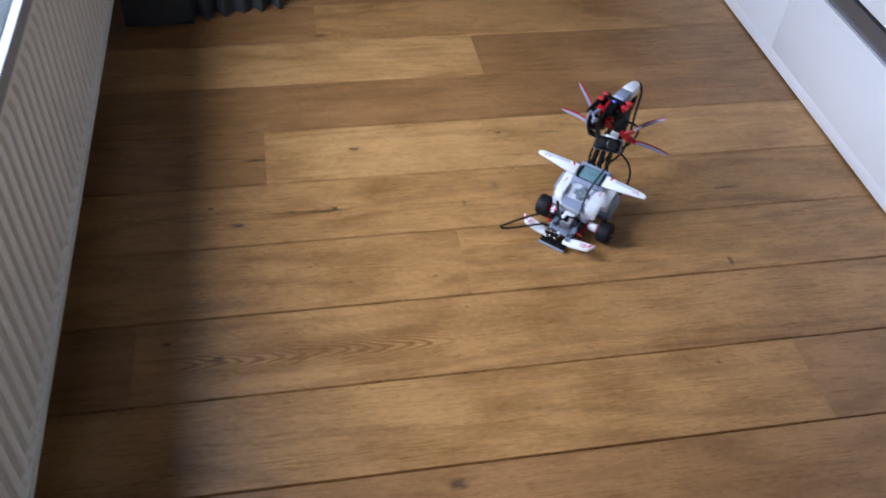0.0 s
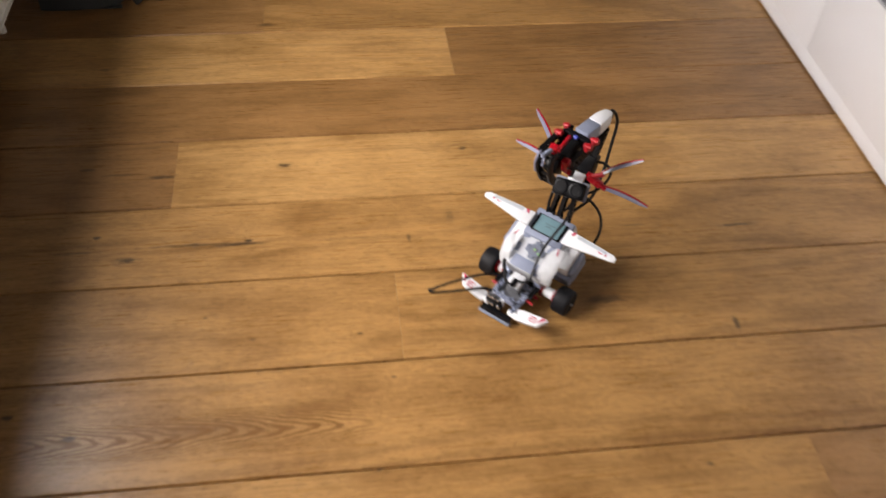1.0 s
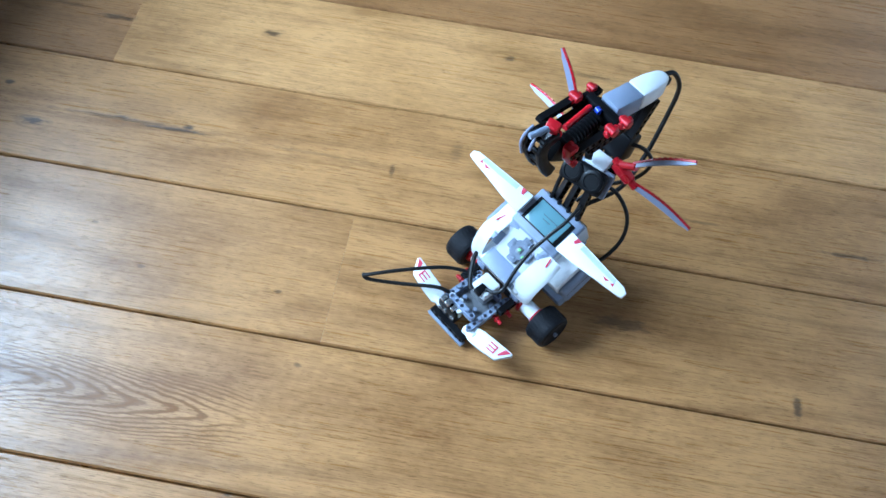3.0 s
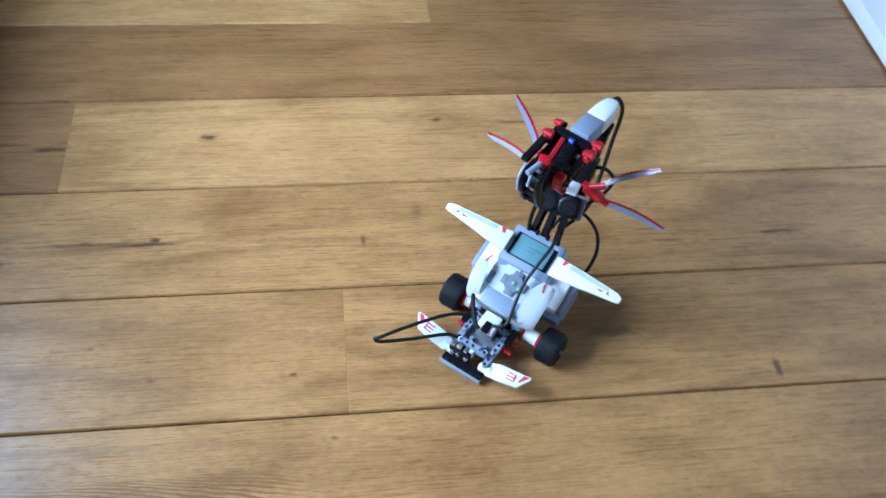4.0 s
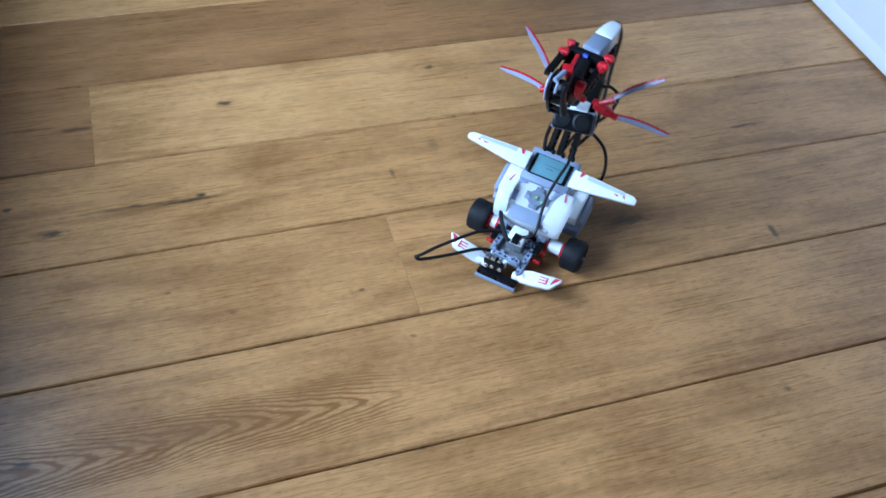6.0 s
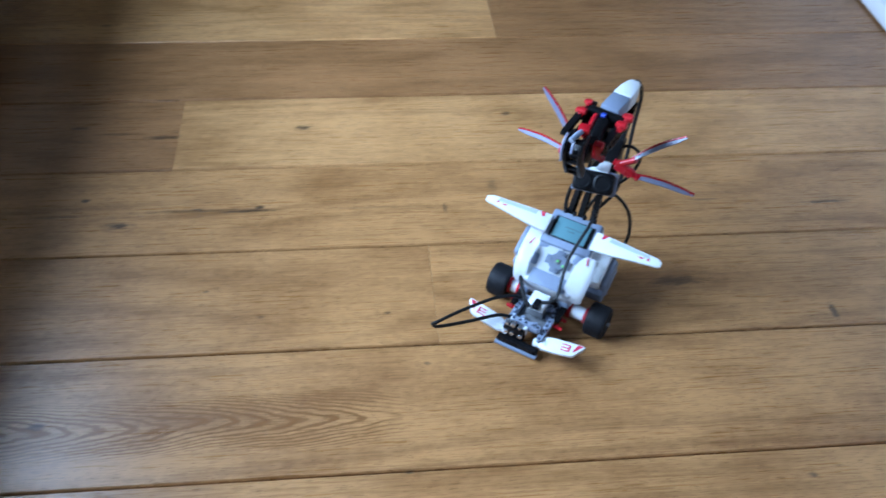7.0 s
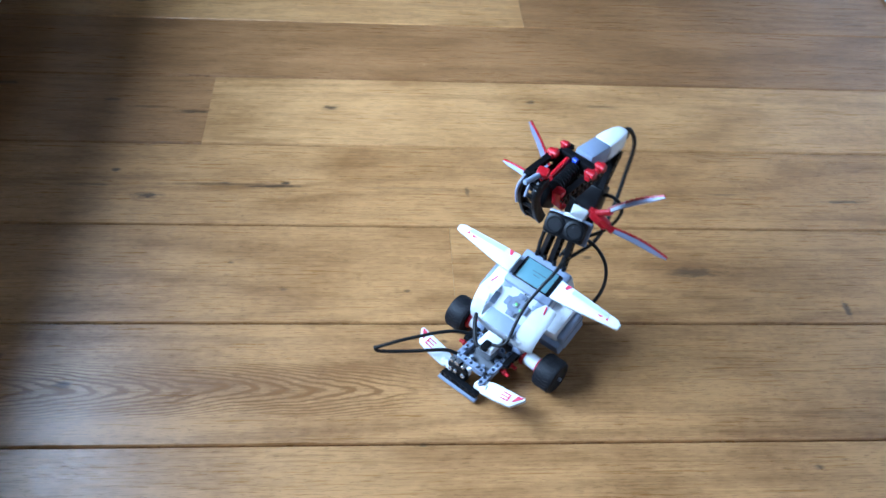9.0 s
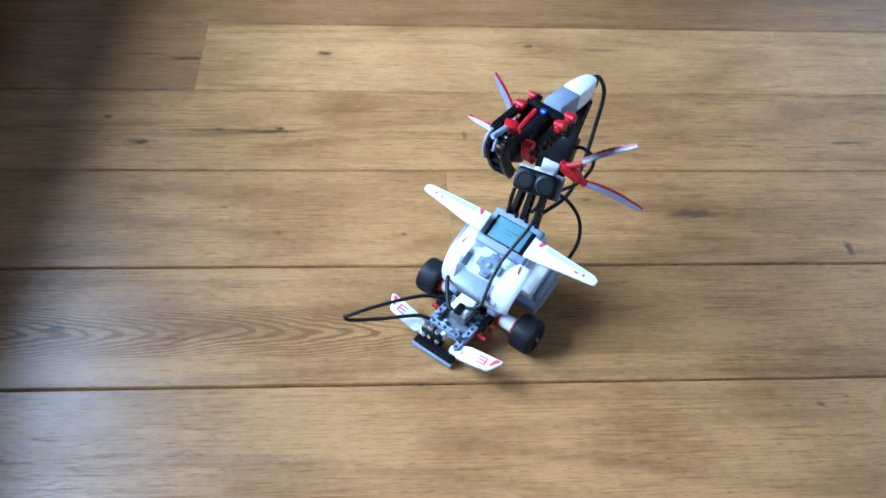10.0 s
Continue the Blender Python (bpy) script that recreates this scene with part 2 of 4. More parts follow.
FIN = surface("fin_grey", (0.27, 0.29, 0.40), 0.35, vary=0.08, grain=200)
RUBBER = surface("tyre_rubber", (0.007, 0.007, 0.009), 0.6, vary=0.2, grain=400, relief=0.3, gloss=0.25)
CABLE = surface("cable_sheath", (0.007, 0.007, 0.008), 0.45, vary=0.1, gloss=0.3)
LCD = surface("lcd", (0.13, 0.25, 0.28), 0.12, vary=0.05, grain=60, relief=0)
BUTTON_GREEN = surface("green_light", (0.22, 0.62, 0.20), 0.35, vary=0.05)
LCD_INK = surface("lcd_ink", (0.05, 0.08, 0.09), 0.3)

n = Nodes("clear_glass")
n.bsdf.inputs["Transmission Weight"].default_value, n.bsdf.inputs["Roughness"].default_value, n.bsdf.inputs["IOR"].default_value = 1.0, 0.0, 1.45
GLASS = n.material


# ---- mesh helpers ----
def mesh_of(name, bm, material, smooth=True):
    me = bpy.data.meshes.new(name)
    bmesh.ops.recalc_face_normals(bm, faces=bm.faces)
    bm.to_mesh(me)
    bm.free()
    me.materials.append(material)
    if smooth:
        me.shade_smooth()
        me.set_sharp_from_angle(angle=radians(35))
    return me


def part(name, bm, material, parent=None, label=""):
    """One mesh object, under a thing or a part."""
    ob = new(name, mesh_of(name, bm, material))
    ob.parent = parent
    return tagged(ob, label) if label else ob


def thing(name, label, category, at=None, group="", kind=""):
    ob = new(name)
    ob.empty_display_size = 0.05
    if at is not None:
        ob.matrix_basis = at
    return tagged(ob, label, category, group, kind)


def box(size, m=None, bevel=0.0, bm=None, segments=2):
    bm = bm or bmesh.new()
    own = bmesh.ops.create_cube(bm, size=1.0)["verts"]
    bmesh.ops.scale(bm, vec=size, verts=own)
    if bevel:
        edges = {e for v in own for e in v.link_edges}
        made = bmesh.ops.bevel(bm, geom=list(edges), offset=bevel, segments=segments, profile=0.5, affect="EDGES")
        own = list({v for f in made["faces"] for v in f.verts} | {v for v in own if v.is_valid})
    if m is not None:
        bmesh.ops.transform(bm, matrix=m, verts=own)
    return bm


def slab(x0, x1, y0, y1, z0, z1, bevel=0.0, bm=None):
    return box((x1 - x0, y1 - y0, z1 - z0), pose((x0 + x1) / 2, (y0 + y1) / 2, (z0 + z1) / 2), bevel, bm)


def lathe(profile, m=None, segments=28, bm=None):
    """Turns a profile of (radius, height) round z."""
    bm = bm or bmesh.new()
    rings = []
    for r, z in profile:
        rings.append([bm.verts.new((r * math.cos(2 * math.pi * k / segments), r * math.sin(2 * math.pi * k / segments), z)) for k in range(segments)])
    for a, b in zip(rings, rings[1:]):
        for k in range(segments):
            bm.faces.new((a[k], a[(k + 1) % segments], b[(k + 1) % segments], b[k]))
    bm.faces.new(list(reversed(rings[0])))
    bm.faces.new(rings[-1])
    if m is not None:
        bmesh.ops.transform(bm, matrix=m, verts=[v for ring in rings for v in ring])
    return bm


def rod(a, b, r, bm=None, segments=14, chamfer=0.12):
    """A round bar from a to b with chamfered ends."""
    a, b = Vector(a), Vector(b)
    length, c = (b - a).length, r * chamfer
    m = Matrix.Translation(a) @ (b - a).to_track_quat("Z", "Y").to_matrix().to_4x4()
    return lathe([(r - c, 0), (r, c), (r, length - c), (r - c, length)], m, segments, bm)


def glide(points, steps=8):
    """Points on a smooth curve through the given ones."""
    p = [Vector(q) for q in points]
    p = [2 * p[0] - p[1]] + p + [2 * p[-1] - p[-2]]
    out = []
    for a, b, c, d in zip(p, p[1:], p[2:], p[3:]):
        for k in range(steps):
            t = k / steps
            out.append(0.5 * (2 * b + (c - a) * t + (2 * a - 5 * b + 4 * c - d) * t * t + (3 * b - a - 3 * c + d) * t ** 3))
    return out + [p[-2]]


def tube(points, r, bm=None, segments=10, steps=8):
    bm = bm or bmesh.new()
    line = glide(points, steps)
    rings, side = [], Vector((0, 0, 1))
    for k, q in enumerate(line):
        ahead = (line[min(k + 1, len(line) - 1)] - line[max(k - 1, 0)]).normalized()
        side = (side - ahead * side.dot(ahead))
        side = side.normalized() if side.length > 1e-4 else ahead.orthogonal().normalized()
        up = ahead.cross(side)
        rings.append([bm.verts.new(q + r * (math.cos(2 * math.pi * s / segments) * side + math.sin(2 * math.pi * s / segments) * up)) for s in range(segments)])
    for a, b in zip(rings, rings[1:]):
        for s in range(segments):
            bm.faces.new((a[s], a[(s + 1) % segments], b[(s + 1) % segments], b[s]))
    bm.faces.new(list(reversed(rings[0])))
    bm.faces.new(rings[-1])
    return bm


def plate(outline, thick, m=None, bevel=0.0, bm=None):
    """A flat outline (x, y) with thickness upwards, edges bevelled."""
    bm = bm or bmesh.new()
    low = [bm.verts.new((x, y, 0)) for x, y in outline]
    face = bm.faces.new(low)
    top = bmesh.ops.extrude_face_region(bm, geom=[face])["geom"]
    raised = [v for v in top if isinstance(v, bmesh.types.BMVert)]
    bmesh.ops.translate(bm, vec=(0, 0, thick), verts=raised)
    own = low + raised
    if bevel:
        edges = list({e for v in own for e in v.link_edges})
        made = bmesh.ops.bevel(bm, geom=edges, offset=bevel, segments=2, profile=0.5, affect="EDGES")
        own = list({v for f in made["faces"] for v in f.verts} | {v for v in own if v.is_valid})
    if m is not None:
        bmesh.ops.transform(bm, matrix=m, verts=own)
    return bm


UNIT = 0.008


def liftarm(count, m=None, bm=None, thick=0.0074, half=0.0037, hole=0.0024):
    """A straight beam of count holes 8 mm apart along x, holes along z, centred."""
    bm = bm or bmesh.new()
    made = []
    ring = [(math.cos(math.pi * k / 4), math.sin(math.pi * k / 4)) for k in range(8)]
    for i in range(count):
        cx = (i - (count - 1) / 2) * UNIT
        outer = []
        for c, s in ring:
            if abs(c) < 0.01:
                px, py = 0.0, half * s
            else:
                end = (i == 0 and c < 0) or (i == count - 1 and c > 0)
                px, py = (c * half, s * half) if end else (math.copysign(UNIT / 2, c), (0 if abs(s) < 0.01 else math.copysign(half, s)))
            outer.append((cx + px, py))
        inner = [(cx + hole * c, hole * s) for c, s in ring]
        layers = []
        for z in (-thick / 2, thick / 2):
            layers.append(([bm.verts.new((*p, z)) for p in outer], [bm.verts.new((*p, z)) for p in inner]))
        (lo, li), (ho, hi) = layers
        made += lo + li + ho + hi
        for k in range(8):
            j = (k + 1) % 8
            bm.faces.new((lo[j], lo[k], li[k], li[j]))
            bm.faces.new((ho[k], ho[j], hi[j], hi[k]))
            bm.faces.new((li[k], hi[k], hi[j], li[j]))
            inside = (abs(outer[k][0] - cx - UNIT / 2) < 1e-6 and abs(outer[j][0] - cx - UNIT / 2) < 1e-6) or (abs(outer[k][0] - cx + UNIT / 2) < 1e-6 and abs(outer[j][0] - cx + UNIT / 2) < 1e-6)
            if not inside:
                bm.faces.new((lo[k], lo[j], ho[j], ho[k]))
    bmesh.ops.remove_doubles(bm, verts=made, dist=1e-5)
    if m is not None:
        bmesh.ops.transform(bm, matrix=m, verts=[v for v in made if v.is_valid])
    return bm


def along(a, b, twist=0.0):
    """A pose at the middle of a and b, with x from a to b."""
    a, b = Vector(a), Vector(b)
    turn = (b - a).to_track_quat("X", "Z").to_matrix().to_4x4()
    return Matrix.Translation((a + b) / 2) @ turn @ pose(0, 0, 0, twist)


# ---- the room ----
BACK, FRONT, RIGHT, HIGH = 2.7, -3.0, 1.80, 2.6
WALL_X = -0.45


def room():
    """Walls, ceiling and the window niche on the radiator side."""
    tagged(new("subfloor", mesh_of("subfloor", slab(-0.8, RIGHT + 0.2, FRONT - 0.2, BACK + 0.2, -0.06, -0.021), SUBFLOOR)), "dark timber subfloor beneath the boards", "subfloor", kind="structure")
    bm = slab(WALL_X - 0.30, WALL_X, FRONT, BACK, -0.02, 0.48)
    slab(WALL_X - 0.30, WALL_X, FRONT, BACK, 2.12, HIGH, 0, bm)
    slab(WALL_X - 0.30, WALL_X, FRONT, -0.92, 0.48, 2.12, 0, bm)
    slab(WALL_X - 0.30, WALL_X, 0.92, BACK, 0.48, 2.12, 0, bm)
    tagged(new("wall_west", mesh_of("wall_west", bm, DIMMED_WALL)), "plaster wall with a window niche, darkened to cut bounced light", "wall", kind="structure")
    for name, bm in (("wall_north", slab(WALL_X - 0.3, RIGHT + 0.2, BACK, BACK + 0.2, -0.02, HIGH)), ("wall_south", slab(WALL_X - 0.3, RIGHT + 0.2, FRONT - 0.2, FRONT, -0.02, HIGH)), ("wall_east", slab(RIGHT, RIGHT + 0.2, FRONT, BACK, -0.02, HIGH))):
        tagged(new(name, mesh_of(name, bm, EAST_WALL if name == "wall_east" else DIMMED_WALL)), "unseen plaster wall, its tone set to steer bounced light", "wall", kind="structure")
    tagged(new("ceiling", mesh_of("ceiling", slab(WALL_X - 0.3, RIGHT + 0.2, FRONT - 0.2, BACK + 0.2, HIGH, HIGH + 0.2), CEILING)), "flat unseen ceiling, darkened to cut bounced light", "ceiling", kind="structure")
    tagged(new("ground", mesh_of("ground", slab(-400, 400, -400, 400, -0.9, -0.8), GRAVEL)), "pale gravelly ground outdoors", "ground", kind="structure")

    window = thing("window_1", "white-framed window above the radiator niche", "window", kind="structure")
    x = -0.73
    bm = slab(x - 0.02, x + 0.02, -0.92, 0.92, 0.52, 0.57, 0.003)
    slab(x - 0.02, x + 0.02, -0.92, 0.92, 2.07, 2.12, 0.003, bm)
    for y in (-0.92, -0.025, 0.87):
        slab(x - 0.02, x + 0.02, y, y + 0.05, 0.57, 2.07, 0.003, bm)
    part("window_frame", bm, FRAME_PAINT, window)
    for y0, y1 in ((-0.87, -0.025), (0.025, 0.87)):
        pane = part("pane", slab(x - 0.003, x + 0.003, y0, y1, 0.57, 2.07), GLASS, window)
        pane.visible_shadow = False
    sill = part("window_sill", slab(-0.75, -0.352, -0.918, 0.918, 0.484, 0.514, 0.003), STONE, window, "dark polished stone sill")
    part("trim", slab(-0.351, -0.337, -0.918, 0.918, 0.482, 0.515, 0.003), SILL_EDGE_SHADED, sill, "white front edge of the sill, greyed as if in shade")


def radiator():
    """A ribbed steel panel radiator on the wall, on two brackets."""
    rad = thing("radiator", "off-white ribbed steel panel radiator below the window", "radiator")
    pitch, y0, y1, z0, z1, face = 0.040, -1.04, 1.00, 0.10, 0.474, -0.343
    bm = bmesh.new()
    # height, how far set back, depth of the grooves between the ribs
    levels = [(z0, 0.006, 0.0), (z0 + 0.005, 0.006, 0.0), (z0 + 0.008, 0.004, 0.010), (z0 + 0.016, 0.004, 0.010), (z0 + 0.019, 0.009, 0.002), (z0 + 0.026, 0.009, 0.002), (z0 + 0.038, 0.0, 0.030), (z1 - 0.038, 0.0, 0.030), (z1 - 0.026, 0.005, 0.004), (z1, 0.005, 0.0)]
    steps = 12
    columns = int(round((y1 - y0) / pitch)) * steps
    grid = []
    for z, back, deep in levels:
        row = []
        for k in range(columns + 1):
            dent = (0, 0.0, 0.02, 0.08, 0.55, 0.95, 1.0, 0.95, 0.55, 0.08, 0.02, 0.0)[k % steps]
            row.append(bm.verts.new((face - back - deep * dent, y0 + (y1 - y0) * k / columns, z)))
        grid.append(row)
    for a, b in zip(grid, grid[1:]):
        for k in range(columns):
            bm.faces.new((a[k], a[k + 1], b[k + 1], b[k]))
    slab(face - 0.0355, face - 0.0315, y0, y1, z0, z1, 0, bm)
    slab(face - 0.016, face + 0.001, y0 - 0.004, y0, z0, z1, 0, bm)
    slab(face - 0.016, face + 0.001, y1, y1 + 0.004, z0, z1, 0, bm)
    slab(face - 0.012, face + 0.0005, y0, y1, z0 - 0.003, z0, 0, bm)
    part("front_panel", bm, RAD_PAINT, rad)
    part("back_panel", slab(-0.438, -0.428, y0, y1, z0, z1, 0.003), RAD_PAINT, rad)
    bm = bmesh.new()
    for k in range(100):
        y = y0 + 0.02 + k * 0.02
        slab(-0.426, -0.388, y, y + 0.002, z0 + 0.02, z1 - 0.03, 0, bm)
    tagged(part("convector_fins", bm, RAD_DARK, rad), kind="stuff")
    part("top_grille", slab(-0.428, -0.387, y0, y1, z1 - 0.006, z1 + 0.001, 0.002), RAD_PAINT, rad)
    for y in (-0.8, 0.75):
        part("bracket", slab(-0.4495, -0.438, y, y + 0.03, 0.14, 0.44, 0.002), RAD_PAINT, rad)
    part("pipe", rod((-0.40, 0.93, -0.019), (-0.40, 0.93, 0.11), 0.008), RAD_PAINT, rad)


def curtain():
    """A heavy dark curtain in folds down to the floor, drawn back past the window."""
    bm = bmesh.new()
    line = []
    count = 150
    for k in range(count + 1):
        u = k / count
        x = -0.335 + 0.40 * u
        if u < 0.42:
            y = 1.005 + 0.02 * (u / 0.42) - 0.012 * math.sin(math.pi * u / 0.42)
        else:
            v = (u - 0.42) / 0.58
            y = 1.030 + 0.055 * v + 0.020 * math.sin(v * 2 * math.pi * 5.0) * (0.7 + 0.3 * math.sin(v * 9))
        line.append((x, y))
    heights = [0.004, 0.03, 0.10, 0.30, 0.7, 1.2, 1.8, 2.46]
    rows = []
    for z in heights:
        shrink = 1 - 0.08 * z / 2.4
        sway = 0.004 * math.sin(z * 5)
        rows.append([(bm.verts.new((-0.335 + (x + 0.335) * shrink, y + sway, z)), bm.verts.new((-0.335 + (x + 0.335) * shrink, y + sway + 0.006, z))) for x, y in line])
    for a, b in zip(rows, rows[1:]):
        for k in range(count):
            for s in (0, 1):
                bm.faces.new((a[k][s], a[k + 1][s], b[k + 1][s], b[k][s]))
        for k in (0, count):
            bm.faces.new((a[k][0], a[k][1], b[k][1], b[k][0]))
    for row in (rows[0], rows[-1]):
        for k in range(count):
            bm.faces.new((row[k][0], row[k + 1][0], row[k + 1][1], row[k][1]))
    cloth = thing("curtain", "dark grey floor-length curtain in heavy folds beside the radiator", "curtain")
    part("cloth", bm, CURTAIN, cloth)
    part("hem", slab(-0.33, -0.165, 1.011, 1.024, 0.0005, 0.003), CURTAIN, cloth)
    part("curtain_rail", rod((-0.449, 1.05, 2.48), (0.15, 1.05, 2.48), 0.012), FRAME_PAINT, cloth)


def cabinet():
    """A low white built-in cabinet with two tiers of drawers and recessed metal grips."""
    cab = thing("low_cabinet", "low built-in cabinet with glossy white drawer fronts", "cabinet")
    x = 1.292
    ends = [-2.89, -1.69, -0.49, 0.71, 1.91, 2.69]
    part("plinth", slab(x + 0.0025, x + 0.02, ends[0], ends[-1], 0.005, 0.0380, 0.0006), LACQUER, cab)
    part("carcass", slab(x + 0.045, RIGHT - 0.002, ends[0], ends[-1], 0.0, 0.575), LACQUER, cab)
    part("top_board", slab(x - 0.004, RIGHT - 0.002, ends[0], ends[-1], 0.576, 0.600, 0.002), LACQUER, cab)
    # added black strip for the shade below the plinth
    part("toe_shade_strip", slab(x + 0.021, x + 0.044, ends[0], ends[-1], 0.0, 0.040), GAP_SHADE, cab)
    for y0, y1 in zip(ends, ends[1:]):
        for z0, z1 in ((0.0385, 0.248), (0.312, 0.524)):
            drawer = part("drawer_front", slab(x, x + 0.021, y0 + 0.0005, y1 - 0.0005, z0, z1, 0.0008), LACQUER, cab)
            grip = part("grip", slab(x + 0.006, x + 0.020, y0 + 0.001, y1 - 0.001, z1 + 0.001, z1 + 0.050, 0.002), ALU, drawer, "grey brushed metal grip strip")
    # added black sheet for the shade between the drawer fronts
    part("gap_shade_sheet", slab(x + 0.022, x + 0.044, ends[0], ends[-1], 0.041, 0.575), GAP_SHADE, cab)


# ---- tennis ball ----
def tennis_ball():
    r = 0.0335
    bm = bmesh.new()
    bmesh.ops.create_icosphere(bm, subdivisions=4, radius=r)
    ball = tagged(new("tennis_ball", mesh_of("tennis_ball", bm, FELT)), "bright yellow-green felt tennis ball on the floor", "ball")
    ball.matrix_basis = pose(0.056, -0.451, r, 20, 35, 60)
    points = []
    for k in range(49):
        t = 2 * math.pi * k / 48
        v = Vector((math.cos(t) + 0.33 * math.cos(3 * t), math.sin(t) - 0.33 * math.sin(3 * t), 1.15 * math.sin(2 * t)))
        points.append(v.normalized() * (r + 0.0001))
    part("seam", tube(points, 0.0011, steps=2, segments=6), SEAM, ball, "pale curved seam")


# ---- the robot ----
# Its own space: x across, y backwards, z up, the origin on the floor between the wheels.
def mirrored(bm):
    bmesh.ops.scale(bm, vec=(-1, 1, 1), verts=bm.verts)
    return bm


AXLE = {-1: -0.0640, 1: 0.0735}


def wheel(robot, side):
    bm = lathe([(0.0035, -0.0125), (0.0105, -0.0125), (0.0130, -0.0105), (0.0130, 0.0105), (0.0122, 0.0115), (0.0118, 0.004), (0.0045, 0.003), (0.0045, 0.0105), (0.0025, 0.0115)], pose(0, 0, 0, 0, 90, 0), 24)
    for k in range(6):
        box((0.0025, 0.0022, 0.0085), pose(0, 0, 0, 60 * k, 0, 0) @ pose(0.0075, 0, 0.008), 0.0004, bm)
    if side < 0:
        mirrored(bm)
    rim = part("wheel", bm, P_BLACK, robot)
    rim.matrix_basis = pose(AXLE[side], 0, 0.0216)
    tread = lathe([(0.0131, -0.0125), (0.0175, -0.0135), (0.0205, -0.0122), (0.0216, -0.009), (0.0216, 0.009), (0.0205, 0.0122), (0.0175, 0.0135), (0.0131, 0.0125)], pose(0, 0, 0, 0, 90, 0), 40)
    for k in range(30):
        for s in (-1, 1):
            box((0.0085, 0.0018, 0.0012), pose(0, 0, 0, 12 * k + 3 * s, 0, 0) @ pose(s * 0.0052, 0, 0.02145, 0, 0, 18 * s), 0, tread)
    part("tyre", tread, RUBBER, rim, "black rubber tyre")
    part("axle_end", rod((side * 0.011, 0, 0), (side * 0.0158, 0, 0), 0.0024), P_GREY, rim, "grey cross axle end")
    return rim


def wing(robot, side):
    """A swept white panel with printed marks, on the flank of the brick."""
    outline = [(-0.006, 0.0110), (0.030, 0.0090), (0.077, 0.0055), (0.0835, 0.0020), (0.0830, -0.0050), (0.078, -0.0062), (0.050, -0.0095), (0.020, -0.0135), (-0.006, -0.0150)]
    m = pose(0.0365, 0.0485, 0.1000, 22, -2, -1)
    bm = plate(outline, 0.005, m, 0.0011)
    marks = []
    for poly, mat in (([(0.004, 0.010), (0.010, 0.0095), (0.006, 0.003), (0.003, 0.004)], STICKER), ([(0.052, -0.001), (0.062, -0.0005), (0.058, -0.0035)], STICKER), ([(0.064, -0.002), (0.067, 0.001), (0.069, -0.003)], STICKER), ([(0.014, 0.0085), (0.066, 0.0048), (0.068, 0.0005), (0.040, 0.0015), (0.014, 0.0030)], STICKER_GREY)):
        marks.append((plate(poly, 0.0003, m @ pose(0, 0, 0.00505)), mat))
    if side < 0:
        mirrored(bm)
        for mark, _ in marks:
            mirrored(mark)
    for mesh in [bm] + [mark for mark, _ in marks]:
        bmesh.ops.translate(mesh, vec=(0.0040, 0, 0.004), verts=mesh.verts)
    panel = part("wing", bm, P_WHITE, robot, "white tapered panel with red and grey printed marks")
    for mark, mat in marks:
        part("printed_mark", mark, mat, panel)


def front_wing(robot, side):
    """A short white panel beside the front bumper."""
    outline = [(0.0, 0.008), (0.014, 0.0115), (0.034, 0.0120), (0.0545, 0.0125), (0.0555, 0.0095), (0.044, -0.0060), (0.022, -0.0085), (0.004, -0.0085), (0.0, -0.006)]
    m = pose(0.0260, -0.0720, 0.0200, 14, -6, 3)
    bm = plate(outline, 0.006, m, 0.0014)
    marks = [plate([(0.046, 0.0105), (0.0535, 0.0110), (0.0440, 0.0000), (0.0425, 0.0010)], 0.0003, m @ pose(0, 0, 0.00605))]
    for k in range(3):
        marks.append(plate([(0.027, 0.0075 - 0.0040 * k), (0.0385, 0.0075 - 0.0040 * k), (0.0385, 0.0060 - 0.0040 * k), (0.027, 0.0060 - 0.0040 * k)], 0.0003, m @ pose(0, 0, 0.00605)))
    marks.append(plate([(0.0365, 0.0075), (0.0385, 0.0075), (0.0385, -0.0020), (0.0365, -0.0020)], 0.0003, m @ pose(0, 0, 0.00612)))
    hinge = rod((0.018, -0.073, 0.020), (0.034, -0.073, 0.023), 0.0055)
    if side < 0:
        mirrored(bm), mirrored(hinge)
        for mark in marks:
            mirrored(mark)
    panel = part("front_wing", bm, P_WHITE, robot, "short white panel with red printed marks")
    for mark in marks:
        part("printed_mark", mark, STICKER, panel)
    part("hinge", hinge, P_WHITE, panel)


